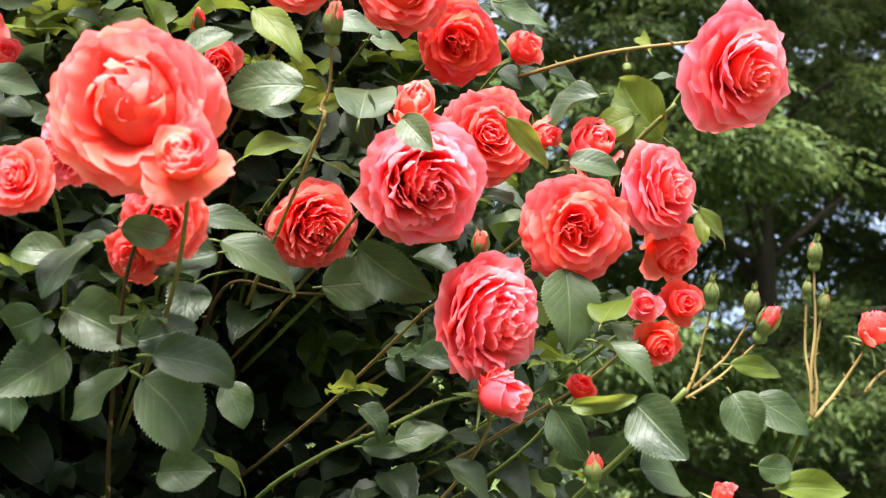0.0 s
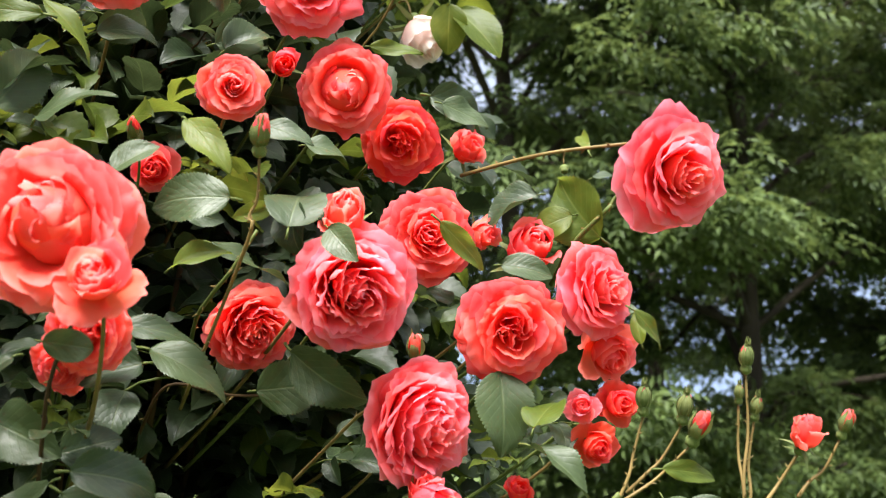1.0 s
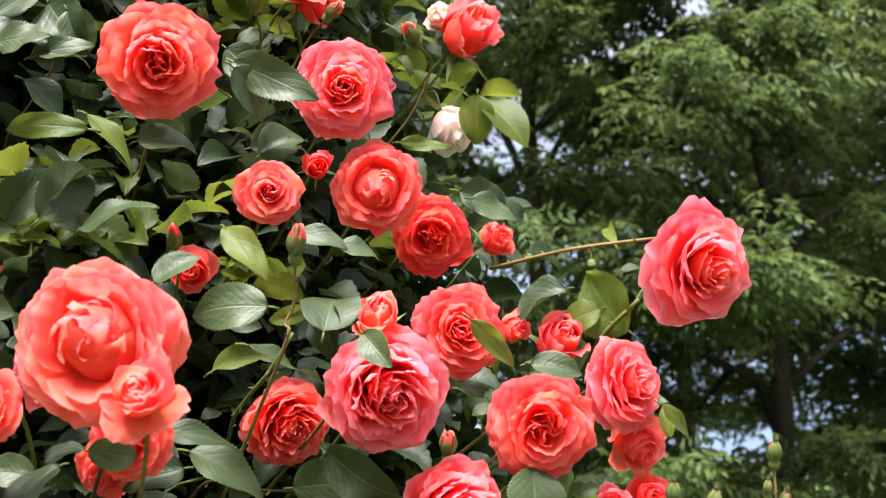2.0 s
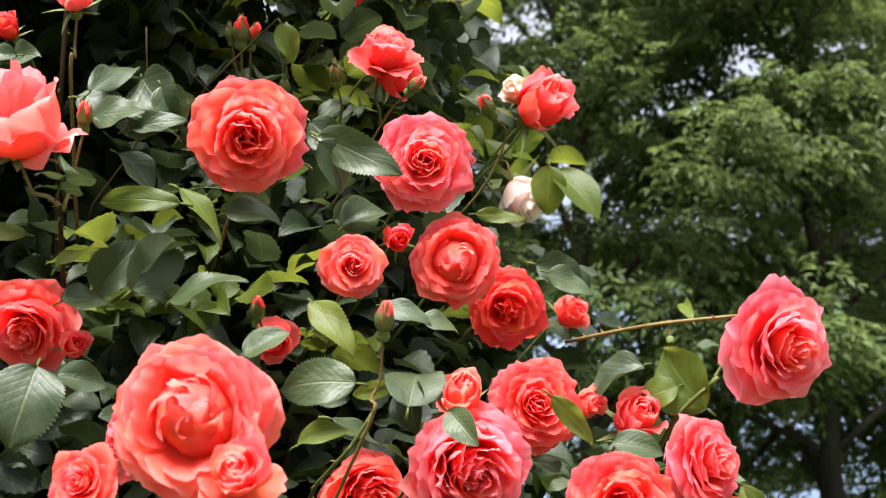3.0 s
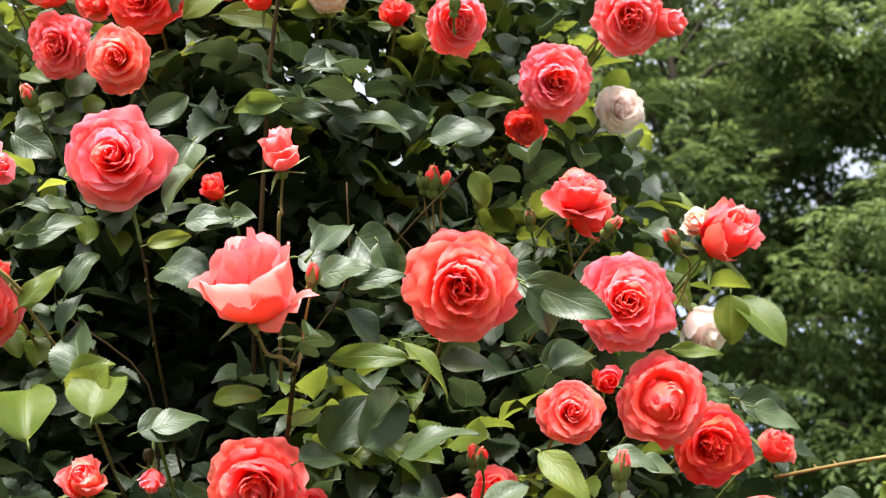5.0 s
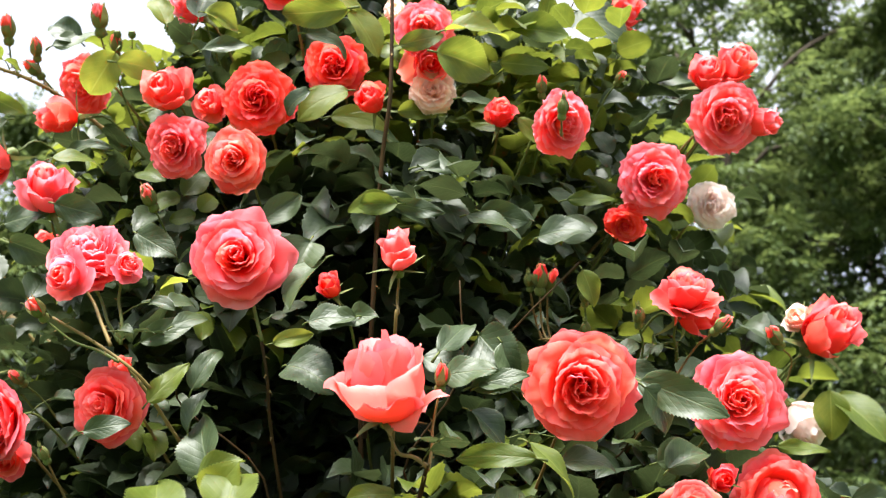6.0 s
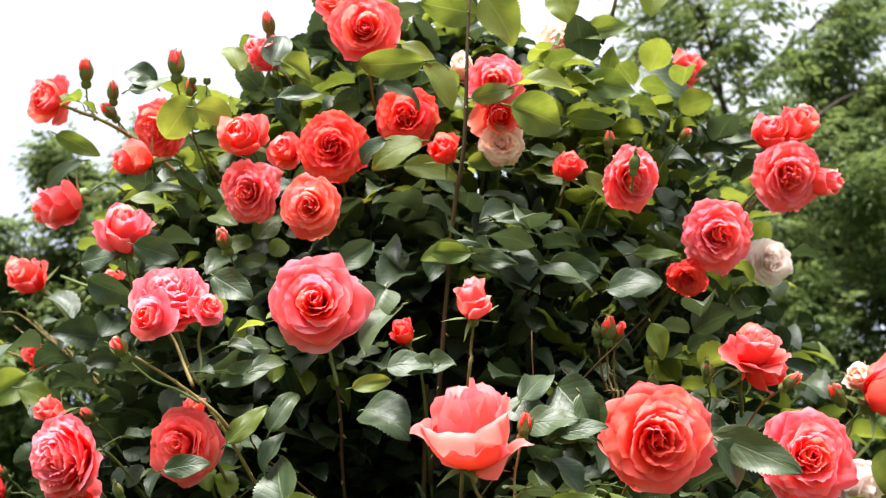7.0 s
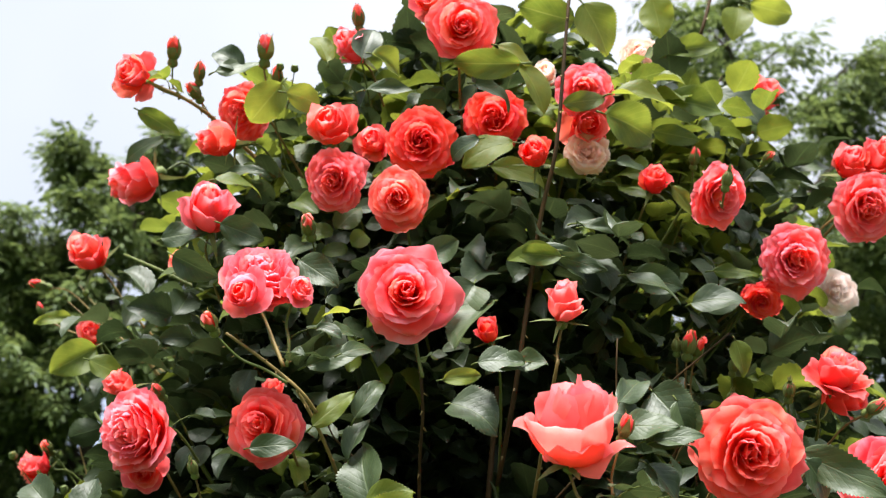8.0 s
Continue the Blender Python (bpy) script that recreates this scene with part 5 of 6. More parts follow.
leaf(-0.191, 0.936, 1.435, 0.045, 0.67, (0.97, -0.19, 0.15), (-0.25, -0.78, 0.57), MATURE)
leaf(-0.155, 0.944, 1.435, 0.043, 0.45, (0.75, -0.28, -0.59), (0.34, -0.61, 0.72), YOUNG)
leaf(-0.151, 0.930, 1.484, 0.038, 0.67, (0.50, -0.30, -0.81), (-0.12, -0.95, 0.28), MATURE)
leaf(0.225, 1.210, 1.797, 0.040, 0.50, (1.00, 0.06, 0.05), (0.02, -0.81, 0.58), MATURE)
leaf(0.195, 1.227, 1.841, 0.067, 0.17, (-0.23, 0.64, 0.74), (-0.32, -0.76, 0.56), YOUNG)
leaf(0.080, 1.217, 1.859, 0.054, 0.56, (0.96, 0.08, -0.26), (0.23, -0.72, 0.65), MATURE)
leaf(0.147, 1.073, 1.565, 0.053, 0.67, (0.43, 0.58, 0.70), (-0.38, -0.59, 0.72), YOUNG)
leaf(-0.020, 0.933, 1.690, 0.041, 0.56, (0.63, -0.42, -0.65), (-0.33, -0.91, 0.27), MATURE)
leaf(0.161, 1.051, 1.517, 0.069, 0.39, (0.85, -0.31, -0.43), (0.08, -0.72, 0.69), MATURE)
leaf(0.309, 1.040, 1.415, 0.066, 0.45, (0.99, -0.09, 0.10), (-0.13, -0.71, 0.69), YOUNG)
leaf(0.279, 1.034, 1.429, 0.040, 0.56, (0.99, -0.00, -0.16), (0.04, -0.97, 0.25), MATURE)
leaf(-0.043, 1.062, 1.443, 0.048, 0.45, (0.99, -0.14, 0.03), (-0.15, -0.98, 0.15), MATURE)
leaf(-0.301, 0.883, 1.539, 0.045, 0.67, (-0.88, 0.26, -0.39), (-0.34, -0.93, 0.13), MATURE)
leaf(-0.295, 0.896, 1.596, 0.045, 0.56, (-0.99, -0.10, 0.11), (0.15, -0.64, 0.75), MATURE)
leaf(-0.323, 0.940, 1.480, 0.039, 0.67, (0.14, -0.10, -0.99), (-0.27, -0.96, 0.06), MATURE)
leaf(0.029, 1.071, 1.450, 0.052, 0.28, (0.92, 0.39, -0.09), (0.39, -0.82, 0.42), MATURE)
leaf(0.108, 1.040, 1.456, 0.054, 0.56, (0.51, -0.20, -0.84), (-0.07, -0.98, 0.19), MATURE)
leaf(0.024, 1.067, 1.415, 0.060, 0.50, (0.86, -0.26, -0.43), (0.07, -0.78, 0.62), MATURE)
leaf(0.237, 1.139, 1.640, 0.034, 0.45, (-0.18, 0.32, 0.93), (-0.04, -0.95, 0.32), YOUNG)
leaf(-0.236, 0.941, 1.804, 0.071, 0.54, (0.94, -0.28, 0.20), (-0.34, -0.69, 0.64), MATURE)
leaf(-0.128, 1.049, 1.950, 0.095, 0.37, (0.78, -0.46, -0.43), (-0.35, -0.89, 0.30), MATURE)
leaf(-0.143, 1.065, 1.939, 0.063, 0.56, (0.74, 0.21, -0.64), (0.29, -0.96, 0.03), MATURE)
leaf(0.076, 1.226, 1.867, 0.071, 0.56, (0.97, 0.05, -0.24), (0.20, -0.73, 0.65), MATURE)
leaf(0.007, 1.266, 1.941, 0.058, 0.34, (0.99, 0.11, -0.06), (0.13, -0.85, 0.52), YOUNG)
leaf(0.062, 1.420, 2.011, 0.062, 0.70, (-0.05, -0.25, -0.97), (-0.29, -0.92, 0.25), YOUNG)
leaf(0.100, 1.426, 2.012, 0.085, 0.56, (0.66, -0.30, -0.68), (-0.26, -0.78, 0.57), YOUNG)
leaf(-0.124, 1.100, 1.902, 0.050, 0.73, (0.75, 0.07, 0.66), (-0.14, -0.95, 0.26), MATURE)
leaf(-0.299, 0.950, 1.902, 0.047, 0.56, (0.86, 0.10, -0.49), (0.42, -0.69, 0.59), MATURE)
leaf(-0.294, 0.931, 1.874, 0.073, 0.28, (-0.92, -0.39, 0.11), (0.40, -0.87, 0.27), YOUNG)
leaf(-0.240, 0.955, 1.868, 0.070, 0.31, (0.84, -0.25, -0.49), (0.01, -0.88, 0.47), YOUNG)
leaf(-0.214, 1.028, 1.889, 0.057, 0.56, (0.99, 0.03, 0.16), (0.01, -0.99, 0.14), MATURE)
leaf(-0.281, 0.971, 1.965, 0.045, 0.73, (0.49, -0.06, -0.87), (-0.05, -1.00, 0.04), MATURE)
leaf(-0.316, 0.936, 1.950, 0.054, 0.56, (0.99, -0.12, -0.01), (-0.08, -0.73, 0.68), MATURE)
leaf(-0.282, 0.967, 1.829, 0.075, 0.56, (0.33, 0.53, 0.78), (0.39, -0.83, 0.40), MATURE)
leaf(-0.175, 0.908, 1.752, 0.040, 0.67, (0.78, 0.13, 0.61), (0.02, -0.98, 0.17), MATURE)
leaf(-0.317, 0.964, 1.824, 0.061, 0.56, (0.53, -0.05, 0.84), (-0.31, -0.94, 0.14), MATURE)
leaf(-0.132, 0.966, 1.715, 0.033, 0.56, (0.97, 0.20, -0.14), (0.24, -0.77, 0.58), MATURE)
leaf(-0.073, 1.003, 1.792, 0.047, 0.50, (0.91, -0.28, -0.31), (-0.09, -0.85, 0.51), MATURE)
leaf(-0.046, 1.085, 1.796, 0.042, 0.56, (0.97, 0.22, -0.10), (0.24, -0.86, 0.45), MATURE)
leaf(-0.288, 0.962, 1.946, 0.048, 0.56, (0.96, 0.28, 0.08), (0.22, -0.87, 0.43), MATURE)
leaf(-0.296, 0.969, 1.974, 0.066, 0.73, (0.58, -0.32, -0.75), (-0.02, -0.92, 0.38), MATURE)
leaf(-0.331, 0.957, 1.963, 0.064, 0.56, (0.96, -0.13, -0.23), (-0.08, -0.97, 0.22), MATURE)
leaf(-0.330, 0.967, 1.998, 0.082, 0.34, (0.41, 0.48, 0.77), (0.31, -0.87, 0.38), MATURE)
leaf(-0.500, 1.036, 2.078, 0.069, 0.84, (-0.55, -0.46, -0.70), (-0.09, -0.80, 0.59), MATURE)
leaf(-0.458, 1.001, 2.021, 0.042, 0.62, (-0.94, -0.28, -0.20), (0.22, -0.93, 0.29), MATURE)
leaf(-0.433, 1.007, 2.029, 0.036, 0.67, (0.95, -0.32, -0.03), (-0.30, -0.91, 0.28), MATURE)
leaf(-0.334, 0.922, 1.828, 0.051, 0.56, (0.46, 0.28, 0.85), (-0.11, -0.93, 0.36), YOUNG)
leaf(-0.398, 0.905, 1.837, 0.046, 0.39, (-1.00, -0.08, -0.03), (0.06, -0.88, 0.48), YOUNG)
leaf(-0.463, 0.936, 1.821, 0.058, 0.56, (0.82, 0.41, 0.39), (0.20, -0.86, 0.46), MATURE)
leaf(-0.530, 0.941, 1.856, 0.064, 0.78, (0.03, 0.34, 0.94), (-0.03, -0.94, 0.34), YOUNG)
leaf(-0.534, 0.941, 1.826, 0.044, 0.56, (-0.95, -0.14, 0.29), (0.27, -0.83, 0.49), MATURE)
leaf(-0.349, 0.867, 1.698, 0.069, 0.85, (-0.05, -0.50, -0.87), (-0.03, -0.87, 0.50), MATURE)
leaf(-0.423, 0.883, 1.710, 0.042, 0.78, (-0.92, -0.37, 0.11), (0.38, -0.84, 0.39), MATURE)
leaf(-0.463, 0.883, 1.700, 0.044, 0.73, (-0.85, -0.53, 0.06), (0.44, -0.64, 0.63), MATURE)
leaf(-0.318, 0.907, 1.721, 0.041, 0.56, (0.99, 0.12, 0.01), (0.11, -0.96, 0.25), MATURE)
leaf(-0.282, 0.965, 1.834, 0.056, 0.62, (0.76, 0.20, 0.61), (-0.18, -0.85, 0.50), MATURE)
leaf(-0.325, 0.929, 1.789, 0.048, 0.67, (0.83, 0.49, 0.27), (0.44, -0.87, 0.23), MATURE)
leaf(-0.129, 1.107, 1.906, 0.054, 0.67, (0.85, 0.40, 0.36), (0.24, -0.88, 0.40), MATURE)
leaf(-0.220, 1.047, 1.896, 0.054, 0.56, (0.94, 0.28, 0.19), (0.29, -0.96, -0.01), MATURE)
leaf(-0.163, 1.104, 1.980, 0.051, 0.67, (0.73, 0.03, -0.68), (0.32, -0.90, 0.30), MATURE)
leaf(-0.215, 1.148, 2.095, 0.043, 0.56, (0.43, -0.05, -0.90), (0.23, -0.96, 0.17), YOUNG)
leaf(-0.298, 1.191, 2.206, 0.050, 0.45, (0.98, 0.13, -0.15), (0.19, -0.88, 0.44), MATURE)
leaf(-0.615, 0.973, 1.845, 0.076, 0.67, (-0.32, 0.22, 0.92), (0.25, -0.92, 0.31), YOUNG)
leaf(-0.542, 0.946, 1.858, 0.048, 0.85, (0.54, -0.21, 0.81), (-0.23, -0.97, -0.10), YOUNG)
leaf(-0.453, 0.934, 1.823, 0.052, 0.56, (0.88, 0.20, 0.42), (0.10, -0.96, 0.25), MATURE)
leaf(-0.368, 1.127, 2.237, 0.070, 0.39, (1.00, -0.06, 0.06), (-0.08, -0.95, 0.29), MATURE)
leaf(-0.228, 1.235, 2.204, 0.060, 0.56, (0.76, 0.06, 0.64), (0.25, -0.95, -0.20), MATURE)
leaf(-0.444, 1.079, 2.178, 0.060, 0.39, (-0.99, -0.13, 0.01), (0.13, -0.99, -0.08), YOUNG)
leaf(-0.395, 1.082, 2.172, 0.065, 0.28, (0.93, -0.17, -0.32), (-0.21, -0.97, -0.12), MATURE)
leaf(-0.307, 1.142, 2.181, 0.057, 0.56, (0.96, 0.03, -0.28), (0.00, -0.99, -0.10), MATURE)
leaf(-0.451, 1.089, 2.182, 0.061, 0.39, (-0.99, 0.12, -0.03), (-0.10, -0.95, -0.30), YOUNG)
leaf(-0.411, 1.089, 2.179, 0.070, 0.28, (0.88, 0.11, -0.46), (0.10, -0.99, -0.05), MATURE)
leaf(-0.364, 1.116, 2.234, 0.061, 0.34, (0.97, 0.21, 0.14), (0.20, -0.97, 0.13), MATURE)
leaf(-0.312, 1.099, 2.160, 0.069, 0.50, (0.90, -0.28, -0.34), (-0.14, -0.91, 0.38), MATURE)
leaf(-0.242, 1.140, 2.163, 0.062, 0.62, (0.95, -0.29, 0.10), (-0.28, -0.96, -0.03), MATURE)
leaf(-0.458, 0.997, 2.027, 0.054, 0.62, (0.99, -0.06, 0.15), (-0.05, -1.00, -0.04), MATURE)
leaf(-0.484, 1.009, 1.976, 0.063, 0.78, (0.85, -0.35, -0.39), (-0.23, -0.92, 0.32), MATURE)
leaf(-0.454, 1.090, 2.502, 0.072, 0.62, (-0.98, -0.10, 0.18), (0.04, -0.95, -0.30), YOUNG)
leaf(-0.390, 1.106, 2.494, 0.072, 0.78, (0.56, 0.33, -0.76), (0.23, -0.94, -0.24), YOUNG)
leaf(-0.459, 1.097, 2.402, 0.066, 0.56, (0.60, 0.16, -0.79), (0.16, -0.98, -0.07), YOUNG)
leaf(-0.332, 1.112, 2.407, 0.077, 0.45, (0.98, 0.18, 0.07), (0.13, -0.89, 0.45), YOUNG)
leaf(-0.344, 1.101, 2.358, 0.071, 0.69, (0.92, 0.36, -0.14), (0.37, -0.93, 0.02), YOUNG)
leaf(-0.399, 1.135, 2.409, 0.062, 0.45, (0.85, 0.40, 0.35), (0.34, -0.92, 0.20), YOUNG)
leaf(-0.521, 1.070, 2.415, 0.090, 0.39, (-1.00, -0.02, -0.08), (0.04, -0.97, -0.23), YOUNG)
leaf(-0.480, 1.086, 2.441, 0.058, 0.45, (0.93, 0.14, -0.35), (0.19, -0.98, 0.10), YOUNG)
leaf(-0.503, 1.109, 2.402, 0.064, 0.45, (0.90, 0.42, -0.10), (0.41, -0.74, 0.53), MATURE)
leaf(-0.319, 1.152, 2.544, 0.054, 0.78, (0.30, 0.12, -0.95), (0.21, -0.98, -0.06), YOUNG)
leaf(-0.148, 1.376, 2.715, 0.082, 0.50, (0.89, 0.45, 0.05), (0.45, -0.85, -0.26), YOUNG)
leaf(-0.204, 1.350, 2.676, 0.056, 0.85, (-0.07, -0.08, -0.99), (-0.21, -0.97, 0.09), YOUNG)
leaf(-0.269, 1.227, 2.552, 0.074, 0.45, (0.92, 0.14, 0.37), (0.23, -0.95, -0.21), YOUNG)
leaf(-0.266, 1.217, 2.460, 0.079, 0.50, (0.97, 0.21, 0.06), (0.17, -0.90, 0.39), YOUNG)
leaf(-0.198, 1.370, 2.553, 0.085, 0.78, (0.73, 0.03, -0.68), (0.02, -1.00, -0.02), MATURE)
leaf(-0.796, 1.127, 2.387, 0.067, 0.73, (-0.55, 0.15, -0.82), (-0.09, -0.99, -0.12), YOUNG)
leaf(-0.732, 1.109, 2.386, 0.070, 0.47, (0.87, 0.49, 0.10), (0.49, -0.87, 0.02), YOUNG)
leaf(-0.870, 1.153, 2.476, 0.058, 0.56, (-0.81, -0.08, 0.58), (0.42, -0.77, 0.48), MATURE)
leaf(-0.846, 1.156, 2.461, 0.070, 0.39, (0.92, 0.15, 0.36), (0.21, -0.97, -0.13), MATURE)
leaf(-0.751, 1.175, 2.508, 0.054, 0.56, (-0.36, -0.08, 0.93), (0.48, -0.87, 0.12), YOUNG)
leaf(-0.687, 1.156, 2.502, 0.055, 0.67, (0.12, -0.09, 0.99), (0.06, -0.99, -0.10), MATURE)
leaf(-0.650, 1.144, 2.464, 0.055, 0.56, (0.87, 0.49, 0.06), (0.49, -0.87, 0.11), YOUNG)
leaf(-0.643, 1.131, 2.419, 0.067, 0.34, (0.99, -0.05, 0.11), (-0.05, -1.00, 0.02), MATURE)
leaf(-0.964, 1.168, 2.345, 0.062, 0.39, (-0.90, 0.13, -0.42), (-0.20, -0.97, 0.13), MATURE)
leaf(-0.952, 1.179, 2.389, 0.064, 0.45, (0.91, 0.13, -0.40), (0.09, -0.99, -0.12), YOUNG)
leaf(-0.800, 1.110, 2.273, 0.066, 0.39, (0.92, 0.37, 0.15), (0.30, -0.89, 0.35), YOUNG)
leaf(-0.808, 1.135, 2.300, 0.059, 0.34, (0.95, -0.27, 0.14), (-0.29, -0.96, 0.07), MATURE)
leaf(-0.859, 1.109, 2.198, 0.057, 0.56, (0.98, -0.04, 0.18), (-0.12, -0.91, 0.41), MATURE)
leaf(-0.772, 1.064, 2.183, 0.054, 0.62, (0.91, 0.37, -0.20), (0.35, -0.93, -0.11), MATURE)
leaf(-0.819, 1.062, 2.138, 0.056, 0.56, (0.90, 0.06, -0.44), (-0.05, -0.97, -0.22), MATURE)
leaf(-0.988, 1.171, 2.054, 0.062, 0.67, (-0.62, -0.33, -0.72), (0.50, -0.86, -0.04), YOUNG)
leaf(-1.070, 1.252, 2.135, 0.046, 0.39, (-0.89, -0.20, -0.41), (0.20, -0.98, 0.04), YOUNG)
leaf(-0.939, 1.168, 2.045, 0.053, 0.56, (0.96, 0.19, -0.21), (0.22, -0.97, 0.14), YOUNG)
leaf(-0.633, 1.013, 2.025, 0.062, 0.39, (0.86, 0.20, 0.47), (0.33, -0.92, -0.21), MATURE)
leaf(-0.607, 1.013, 2.037, 0.049, 0.45, (0.77, 0.22, 0.60), (0.33, -0.94, -0.07), MATURE)
leaf(-0.592, 1.016, 1.988, 0.058, 0.45, (0.43, -0.00, 0.90), (0.15, -0.98, -0.08), MATURE)
leaf(-0.624, 1.002, 1.967, 0.056, 0.45, (0.64, 0.01, 0.77), (-0.05, -1.00, 0.06), YOUNG)
leaf(-0.672, 0.976, 1.918, 0.046, 0.47, (0.98, 0.09, 0.18), (0.10, -0.99, -0.06), MATURE)
leaf(-0.497, 0.997, 2.006, 0.044, 0.39, (0.88, 0.33, 0.35), (0.30, -0.94, 0.15), YOUNG)
leaf(-0.602, 1.022, 1.946, 0.055, 0.45, (0.03, -0.16, 0.99), (-0.24, -0.96, -0.15), MATURE)
leaf(-0.589, 1.014, 1.905, 0.077, 0.56, (-0.35, 0.36, 0.86), (0.03, -0.92, 0.40), MATURE)
leaf(-0.511, 1.095, 2.319, 0.069, 0.56, (-0.82, -0.43, -0.39), (0.41, -0.90, 0.14), YOUNG)
leaf(-0.537, 1.081, 2.309, 0.046, 0.56, (-0.92, 0.21, -0.35), (-0.31, -0.91, 0.28), MATURE)
leaf(-0.470, 1.136, 2.313, 0.076, 0.39, (1.00, 0.05, -0.04), (0.05, -0.99, 0.10), YOUNG)
leaf(-0.332, 1.201, 2.357, 0.067, 0.28, (0.95, 0.29, 0.10), (0.27, -0.95, 0.17), MATURE)
leaf(-0.212, 1.241, 2.239, 0.063, 0.28, (0.98, 0.13, 0.16), (0.06, -0.92, 0.39), YOUNG)
leaf(-0.292, 0.959, 1.948, 0.056, 0.39, (0.98, 0.02, 0.18), (0.03, -1.00, -0.05), MATURE)
leaf(-0.623, 1.151, 2.284, 0.055, 0.56, (0.56, 0.36, -0.75), (0.41, -0.90, -0.13), MATURE)
leaf(-0.513, 1.057, 2.105, 0.062, 0.78, (-0.24, -0.28, -0.93), (-0.08, -0.95, 0.31), MATURE)
leaf(-0.551, 0.958, 1.875, 0.050, 0.50, (0.94, -0.18, 0.29), (-0.28, -0.90, 0.33), YOUNG)
leaf(-0.276, 1.195, 2.306, 0.055, 0.39, (0.74, 0.20, -0.64), (0.27, -0.96, 0.01), YOUNG)
leaf(-0.094, 1.406, 2.482, 0.071, 0.39, (0.99, -0.04, 0.15), (-0.08, -0.96, 0.27), MATURE)
leaf(-0.450, 1.197, 2.315, 0.064, 0.45, (0.86, 0.48, -0.18), (0.46, -0.88, -0.16), MATURE)
leaf(-0.411, 1.202, 2.351, 0.063, 0.45, (0.99, 0.10, 0.10), (0.09, -0.99, 0.08), YOUNG)
leaf(-0.288, 1.222, 2.415, 0.064, 0.45, (0.99, 0.13, -0.06), (0.13, -0.99, -0.08), YOUNG)
leaf(-0.678, 1.058, 2.137, 0.058, 0.56, (0.82, -0.20, -0.53), (-0.17, -0.98, 0.10), MATURE)
leaf(-0.554, 1.117, 2.197, 0.061, 0.50, (0.75, 0.16, 0.64), (0.39, -0.89, -0.23), MATURE)
build_bush_leaves()


def stem_leaves():
    """Small leaves along the flower stems, part of the rose or bud that they grow under."""
    rng = random.Random(77)
    for top, base, pts, name, stem in STEMS:
        n = len(pts)
        for k in range(2, n - 1, 2 if name == "rosebud" else 3):
            d = (pts[k + 1] - pts[k]).normalized()
            side = Vector((rng.uniform(-1, 1), rng.uniform(-1, 1), 0.2)).cross(d).normalized()
            m = Matrix((d.cross(side) * 0.7, d * 0.7, side * 0.8)).transposed().to_4x4()
            m.translation = pts[k] + side * 0.0014
            th = new("thorn", THORN)
            th.parent = stem
            th.matrix_local = m
        for i in range(3 if name == "rose" else 0):
            k = max(1, min(n - 2, int(n * (0.30 + 0.24 * i + rng.uniform(-0.08, 0.08)))))
            at = pts[k]
            a = rng.uniform(0, 6.28)
            grow = Vector((math.cos(a), math.sin(a) - 0.35, rng.uniform(-0.1, 0.6))).normalized()
            face = Vector((rng.uniform(-0.5, 0.5), rng.uniform(-0.9, 0.1), 1.0))
            face = (face - grow * face.dot(grow)).normalized()
            size = rng.uniform(0.34, 0.62)
            if not all(clear_of_blooms(base + at + grow * s * size, 0.012) for s in (0.05, 0.11, 0.17)):
                continue
            m = Matrix((grow.cross(face) * size, grow * size, face * size)).transposed().to_4x4()
            m.translation = at
            ob = new("leaf", FINE[rng.randrange(len(FINE))])
            ob.parent = top
            ob.matrix_local = m
            if rng.random() < 0.18:
                ob.material_slots[0].link = "OBJECT"
                ob.material_slots[0].material = LEAF_YOUNG
                tagged(ob, "young yellow-green leaf")


stem_leaves()

# ---- ground ----
def ground():
    n, size = 40, 900.0
    verts, faces = [], []
    ax = [math.copysign(abs(s) ** 3, s) * size for s in np.linspace(-1, 1, n)]
    for y in ax:
        for x in ax:
            verts.append((x, y, 0.04 * noise.noise(Vector((x * 0.4, y * 0.4, 0))) - 0.02))
    ob = mesh_object("ground", verts, grid_faces(n, n), GRASS)
    tagged(ob, "mown grass lawn under the bush and trees", "ground", kind="structure")


ground()


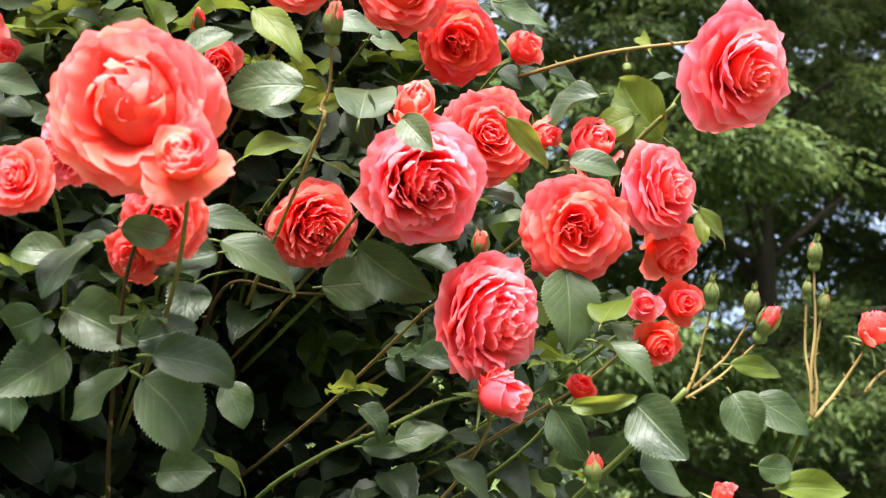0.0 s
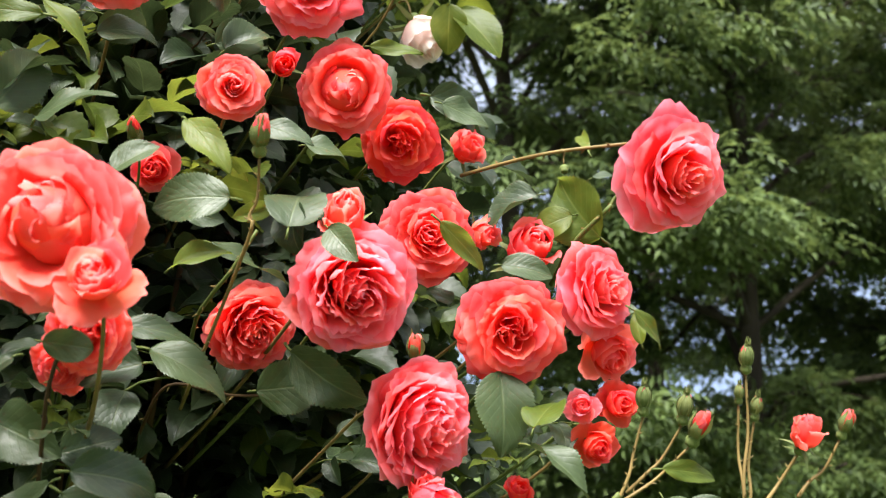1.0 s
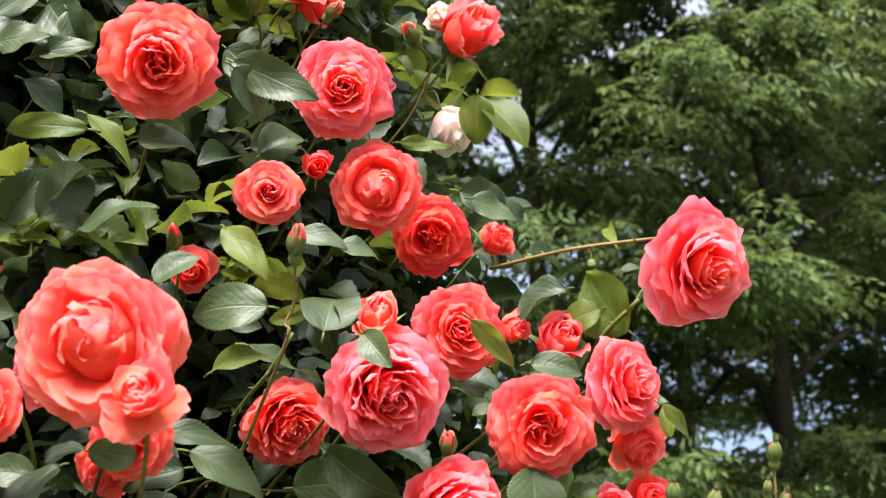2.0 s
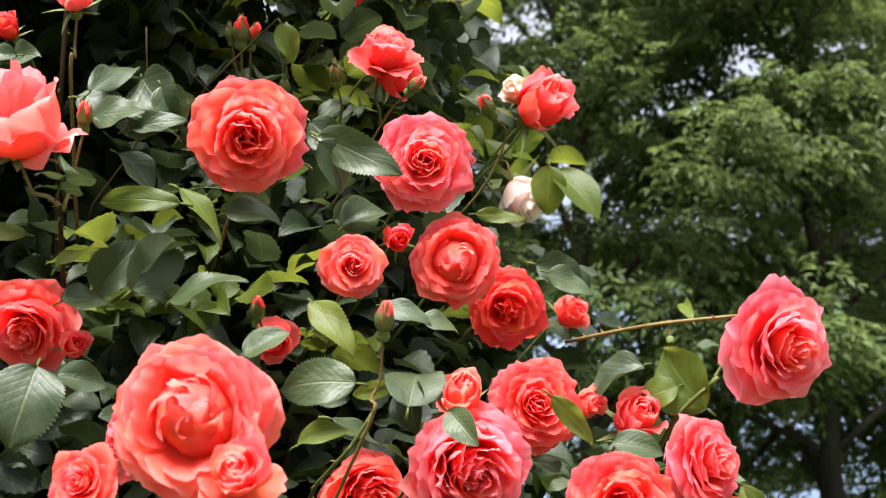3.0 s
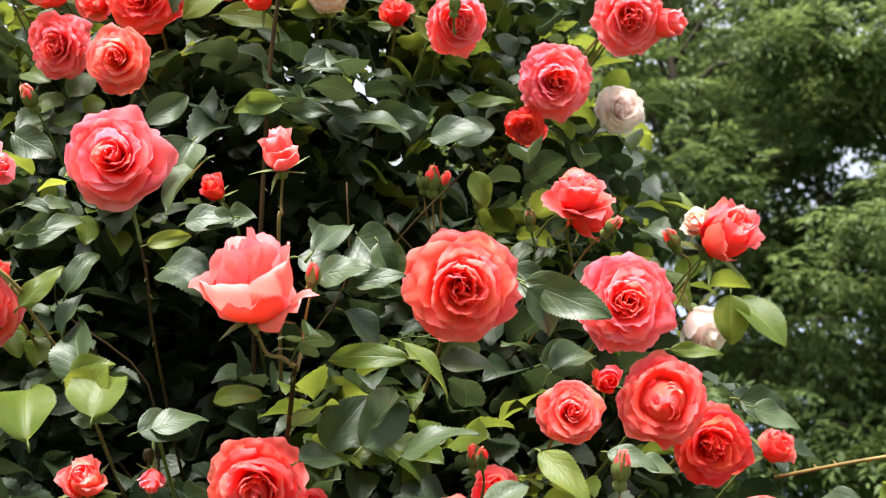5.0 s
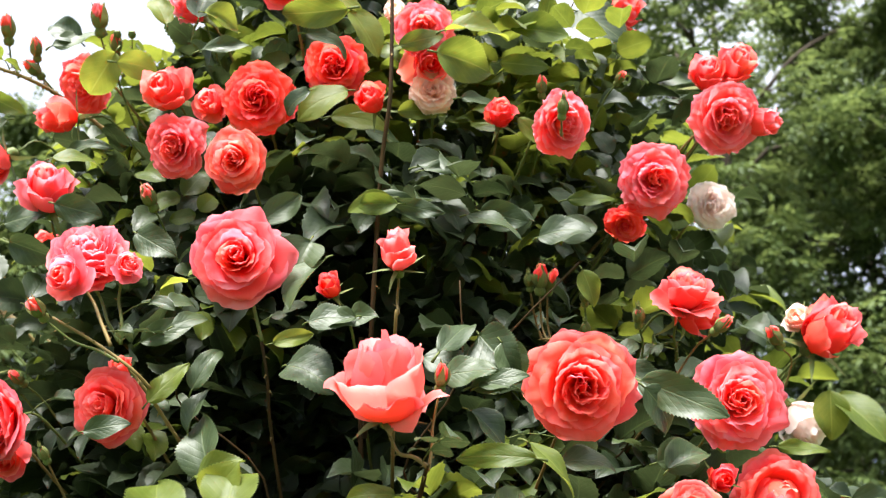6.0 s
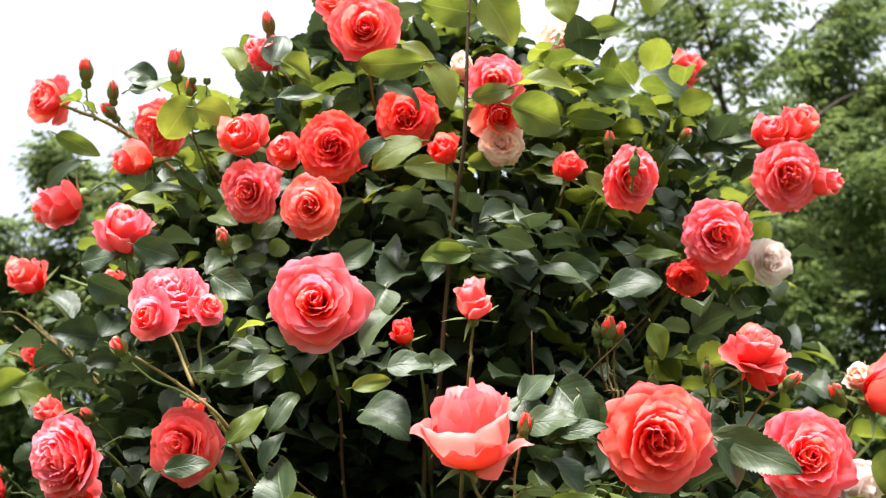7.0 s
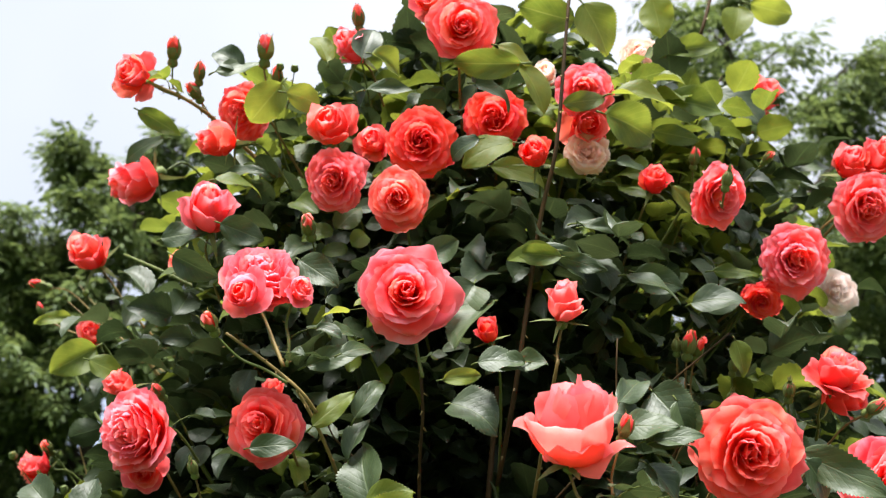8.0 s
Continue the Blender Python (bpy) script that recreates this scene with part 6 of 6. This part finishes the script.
# ---- trees behind ----
def tree_sprays(seed, at, way, size, leaflets):
    """Drooping feathered leaves, one at each place along its way: narrow pointed leaflets in two rows and one at the end."""
    nr = np.random.RandomState(seed)
    n = len(at)
    way = way / np.linalg.norm(way, axis=1)[:, None]
    face = nr.normal(0, 0.45, (n, 3)) + np.array([0, 0, 1.0])
    face -= way * (face * way).sum(1)[:, None]
    face /= np.linalg.norm(face, axis=1)[:, None]
    side = np.cross(way, face)
    reach = size * 3.4 * nr.uniform(0.65, 1.25, n)[:, None]
    droop = nr.uniform(0.25, 0.75, (n, 1))
    verts = []
    for q in range(leaflets):
        s = (q // 2 + 0.7) / (leaflets / 2.0)
        hand = 0.0 if q == leaflets - 1 else (1.0 if q % 2 else -1.0)
        p = at + way * reach * s - np.array([0, 0, 1.0]) * reach * droop * s * s
        g = way * (0.65 if hand else 1.0) + side * hand * 0.85 + nr.normal(0, 0.14, (n, 3)) - np.array([0, 0, 1.0]) * (0.25 + droop * s)
        g /= np.linalg.norm(g, axis=1)[:, None]
        f = face + nr.normal(0, 0.22, (n, 3))
        f -= g * (f * g).sum(1)[:, None]
        f /= np.linalg.norm(f, axis=1)[:, None]
        h = np.cross(g, f)
        ln = size * nr.uniform(0.8, 1.2, n)[:, None] * (1.15 - 0.35 * abs(s - 0.5))
        w = ln * 0.19
        verts.append(np.stack([p, p + g * ln * 0.42 - h * w + f * ln * 0.05, p + g * ln * 0.42 + h * w + f * ln * 0.05, p + g * ln - f * ln * 0.12], 1))
    verts = np.concatenate(verts).reshape(-1, 3)
    base = np.arange(n * leaflets)[:, None] * 4
    faces = np.concatenate([base + np.array((0, 2, 3)), base + np.array((0, 3, 1))]).tolist()
    uv = np.tile(np.array([(0.5, 0), (0.1, 0.42), (0.9, 0.42), (0.5, 1)]), (n * leaflets, 1))
    return verts, faces, uv


def tree(x, y, height, spread, seed, leaf_size, limbs=24, low=0.15, full=1.0, leaflets=9, taper=0.72, label=""):
    """A trunk, rising limbs, side branches in flat layers with feathered leaves along them, and the gaps between the layers."""
    rng = random.Random(seed)
    top = new("tree")
    top.matrix_world = Matrix.Translation((x, y, 0))
    tagged(top, label or "leafy broad-leaved tree with dark limbs and drooping feathered leaves", "tree", "trees behind the bush")
    lean = Vector((rng.uniform(-0.2, 0.2), rng.uniform(-0.2, 0.2), 0))
    trunk = spline([(0, 0, -0.1), (lean.x * 0.3, lean.y * 0.3, height * 0.3), (lean.x, lean.y, height * 0.62), (lean.x * 1.3, lean.y, height * 0.95)], 6)
    r0 = height * 0.012
    v, f = tube(trunk, [r0 * (1 - 0.88 * i / (len(trunk) - 1)) + 0.004 for i in range(len(trunk))], 9)
    mesh_object("trunk", v, f, BARK, top)
    at, way = [], []
    up = Vector((0, 0, 1))
    for i in range(limbs):
        s = (i + rng.random()) / limbs
        h = height * (low + (0.90 - low) * s ** 0.9)
        a = i * 2.4 + rng.uniform(-0.5, 0.5)
        flat = Vector((math.cos(a), math.sin(a), 0))
        reach = spread * (0.62 + 0.38 * min(1.0, s / 0.3)) * (1.0 - taper * max(0.0, s - 0.35) / 0.65) * rng.uniform(0.72, 1.12)
        climb = reach * (0.25 + 0.75 * s) * rng.uniform(0.7, 1.2)
        root = trunk[min(int(h / height * (len(trunk) - 1) / 0.95), len(trunk) - 1)].copy()
        tip = root + flat * reach + up * min(climb, height * 1.02 - root.z)
        sway = Vector((rng.gauss(0, 0.09), rng.gauss(0, 0.09), rng.uniform(-0.02, 0.16))) * reach
        limb = spline([root, root.lerp(tip, 0.35) + sway + up * 0.06 * reach, root.lerp(tip, 0.7) - sway * 0.6 + up * 0.05 * reach, tip], 5)
        n = len(limb)
        thick = (0.34 - 0.18 * s) * r0
        v, f = tube(limb, [thick * (1 - 0.88 * j / (n - 1)) + 0.003 for j in range(n)], 6)
        for b in range(9):
            q = 0.22 + 0.78 * (b + rng.random()) / 9
            p = limb[min(int(q * (n - 1)), n - 1)]
            turn = (1 if b % 2 else -1) * rng.uniform(0.4, 1.3)
            d = Vector((flat.x * math.cos(turn) - flat.y * math.sin(turn), flat.x * math.sin(turn) + flat.y * math.cos(turn), rng.uniform(-0.12, 0.40))).normalized()
            ln = spread * rng.uniform(0.20, 0.42) * (1.0 - 0.35 * s)
            br = spline([p, p + d * ln * 0.5 + up * 0.05 * ln, p + d * ln - up * 0.06 * ln], 3)
            bv, bf = tube(br, [0.007 * (1 - 0.75 * j / (len(br) - 1)) for j in range(len(br))], 4)
            f += [tuple(len(v) + k for k in face) for face in bf]
            v += bv
            for _ in range(int(rng.uniform(22, 40) * full)):
                e = rng.uniform(0.15, 1.0)
                c = br[0].lerp(br[-1], e) + Vector((rng.gauss(0, 0.16), rng.gauss(0, 0.16), rng.gauss(0.02, 0.07))) * ln
                at.append(tuple(c))
                way.append(tuple(d * 0.7 + flat * 0.4 + Vector((rng.gauss(0, 0.6), rng.gauss(0, 0.6), rng.gauss(0.0, 0.25)))))
        mesh_object("limb", v, f, BARK, top)
    v, f, t = tree_sprays(seed, np.array(at), np.array(way), leaf_size, leaflets)
    ob = mesh_object("crown", v.tolist(), f, TREE_LEAF, top, t)
    tagged(ob, "layers of drooping mid-green feathered leaves", kind="stuff")


tree(0.42, 5.5, 5.45, 1.40, 3, 0.048, 30, low=0.22, full=1.25, taper=0.45)
tree(1.55, 5.9, 5.45, 1.45, 4, 0.048, 32, low=0.16, full=1.2, taper=0.45)
tree(3.3, 6.6, 5.2, 1.6, 5, 0.056, 28, low=0.14, full=1.1, taper=0.5)
tree(-0.95, 6.7, 5.4, 1.1, 6, 0.056, 24, low=0.2)
tree(1.5, 8.4, 6.4, 1.8, 11, 0.080, 28, low=0.03, full=0.9, leaflets=7, taper=0.5)
tree(3.6, 9.4, 6.6, 2.2, 12, 0.090, 28, low=0.03, full=0.9, leaflets=7, taper=0.5)
tree(6.0, 12.0, 7.2, 2.6, 15, 0.12, 24, low=0.06, leaflets=7)
tree(-3.38, 5.0, 4.28, 1.05, 8, 0.052, 28, low=0.12, full=0.95, taper=0.55)
tree(-2.74, 5.2, 4.98, 0.62, 13, 0.050, 28, low=0.14, full=1.2, taper=0.5)
tree(-4.9, 6.6, 4.9, 1.4, 9, 0.060, 26, low=0.10, full=1.2)
tree(-2.0, 8.0, 5.4, 1.5, 10, 0.075, 24, low=0.1, leaflets=7)
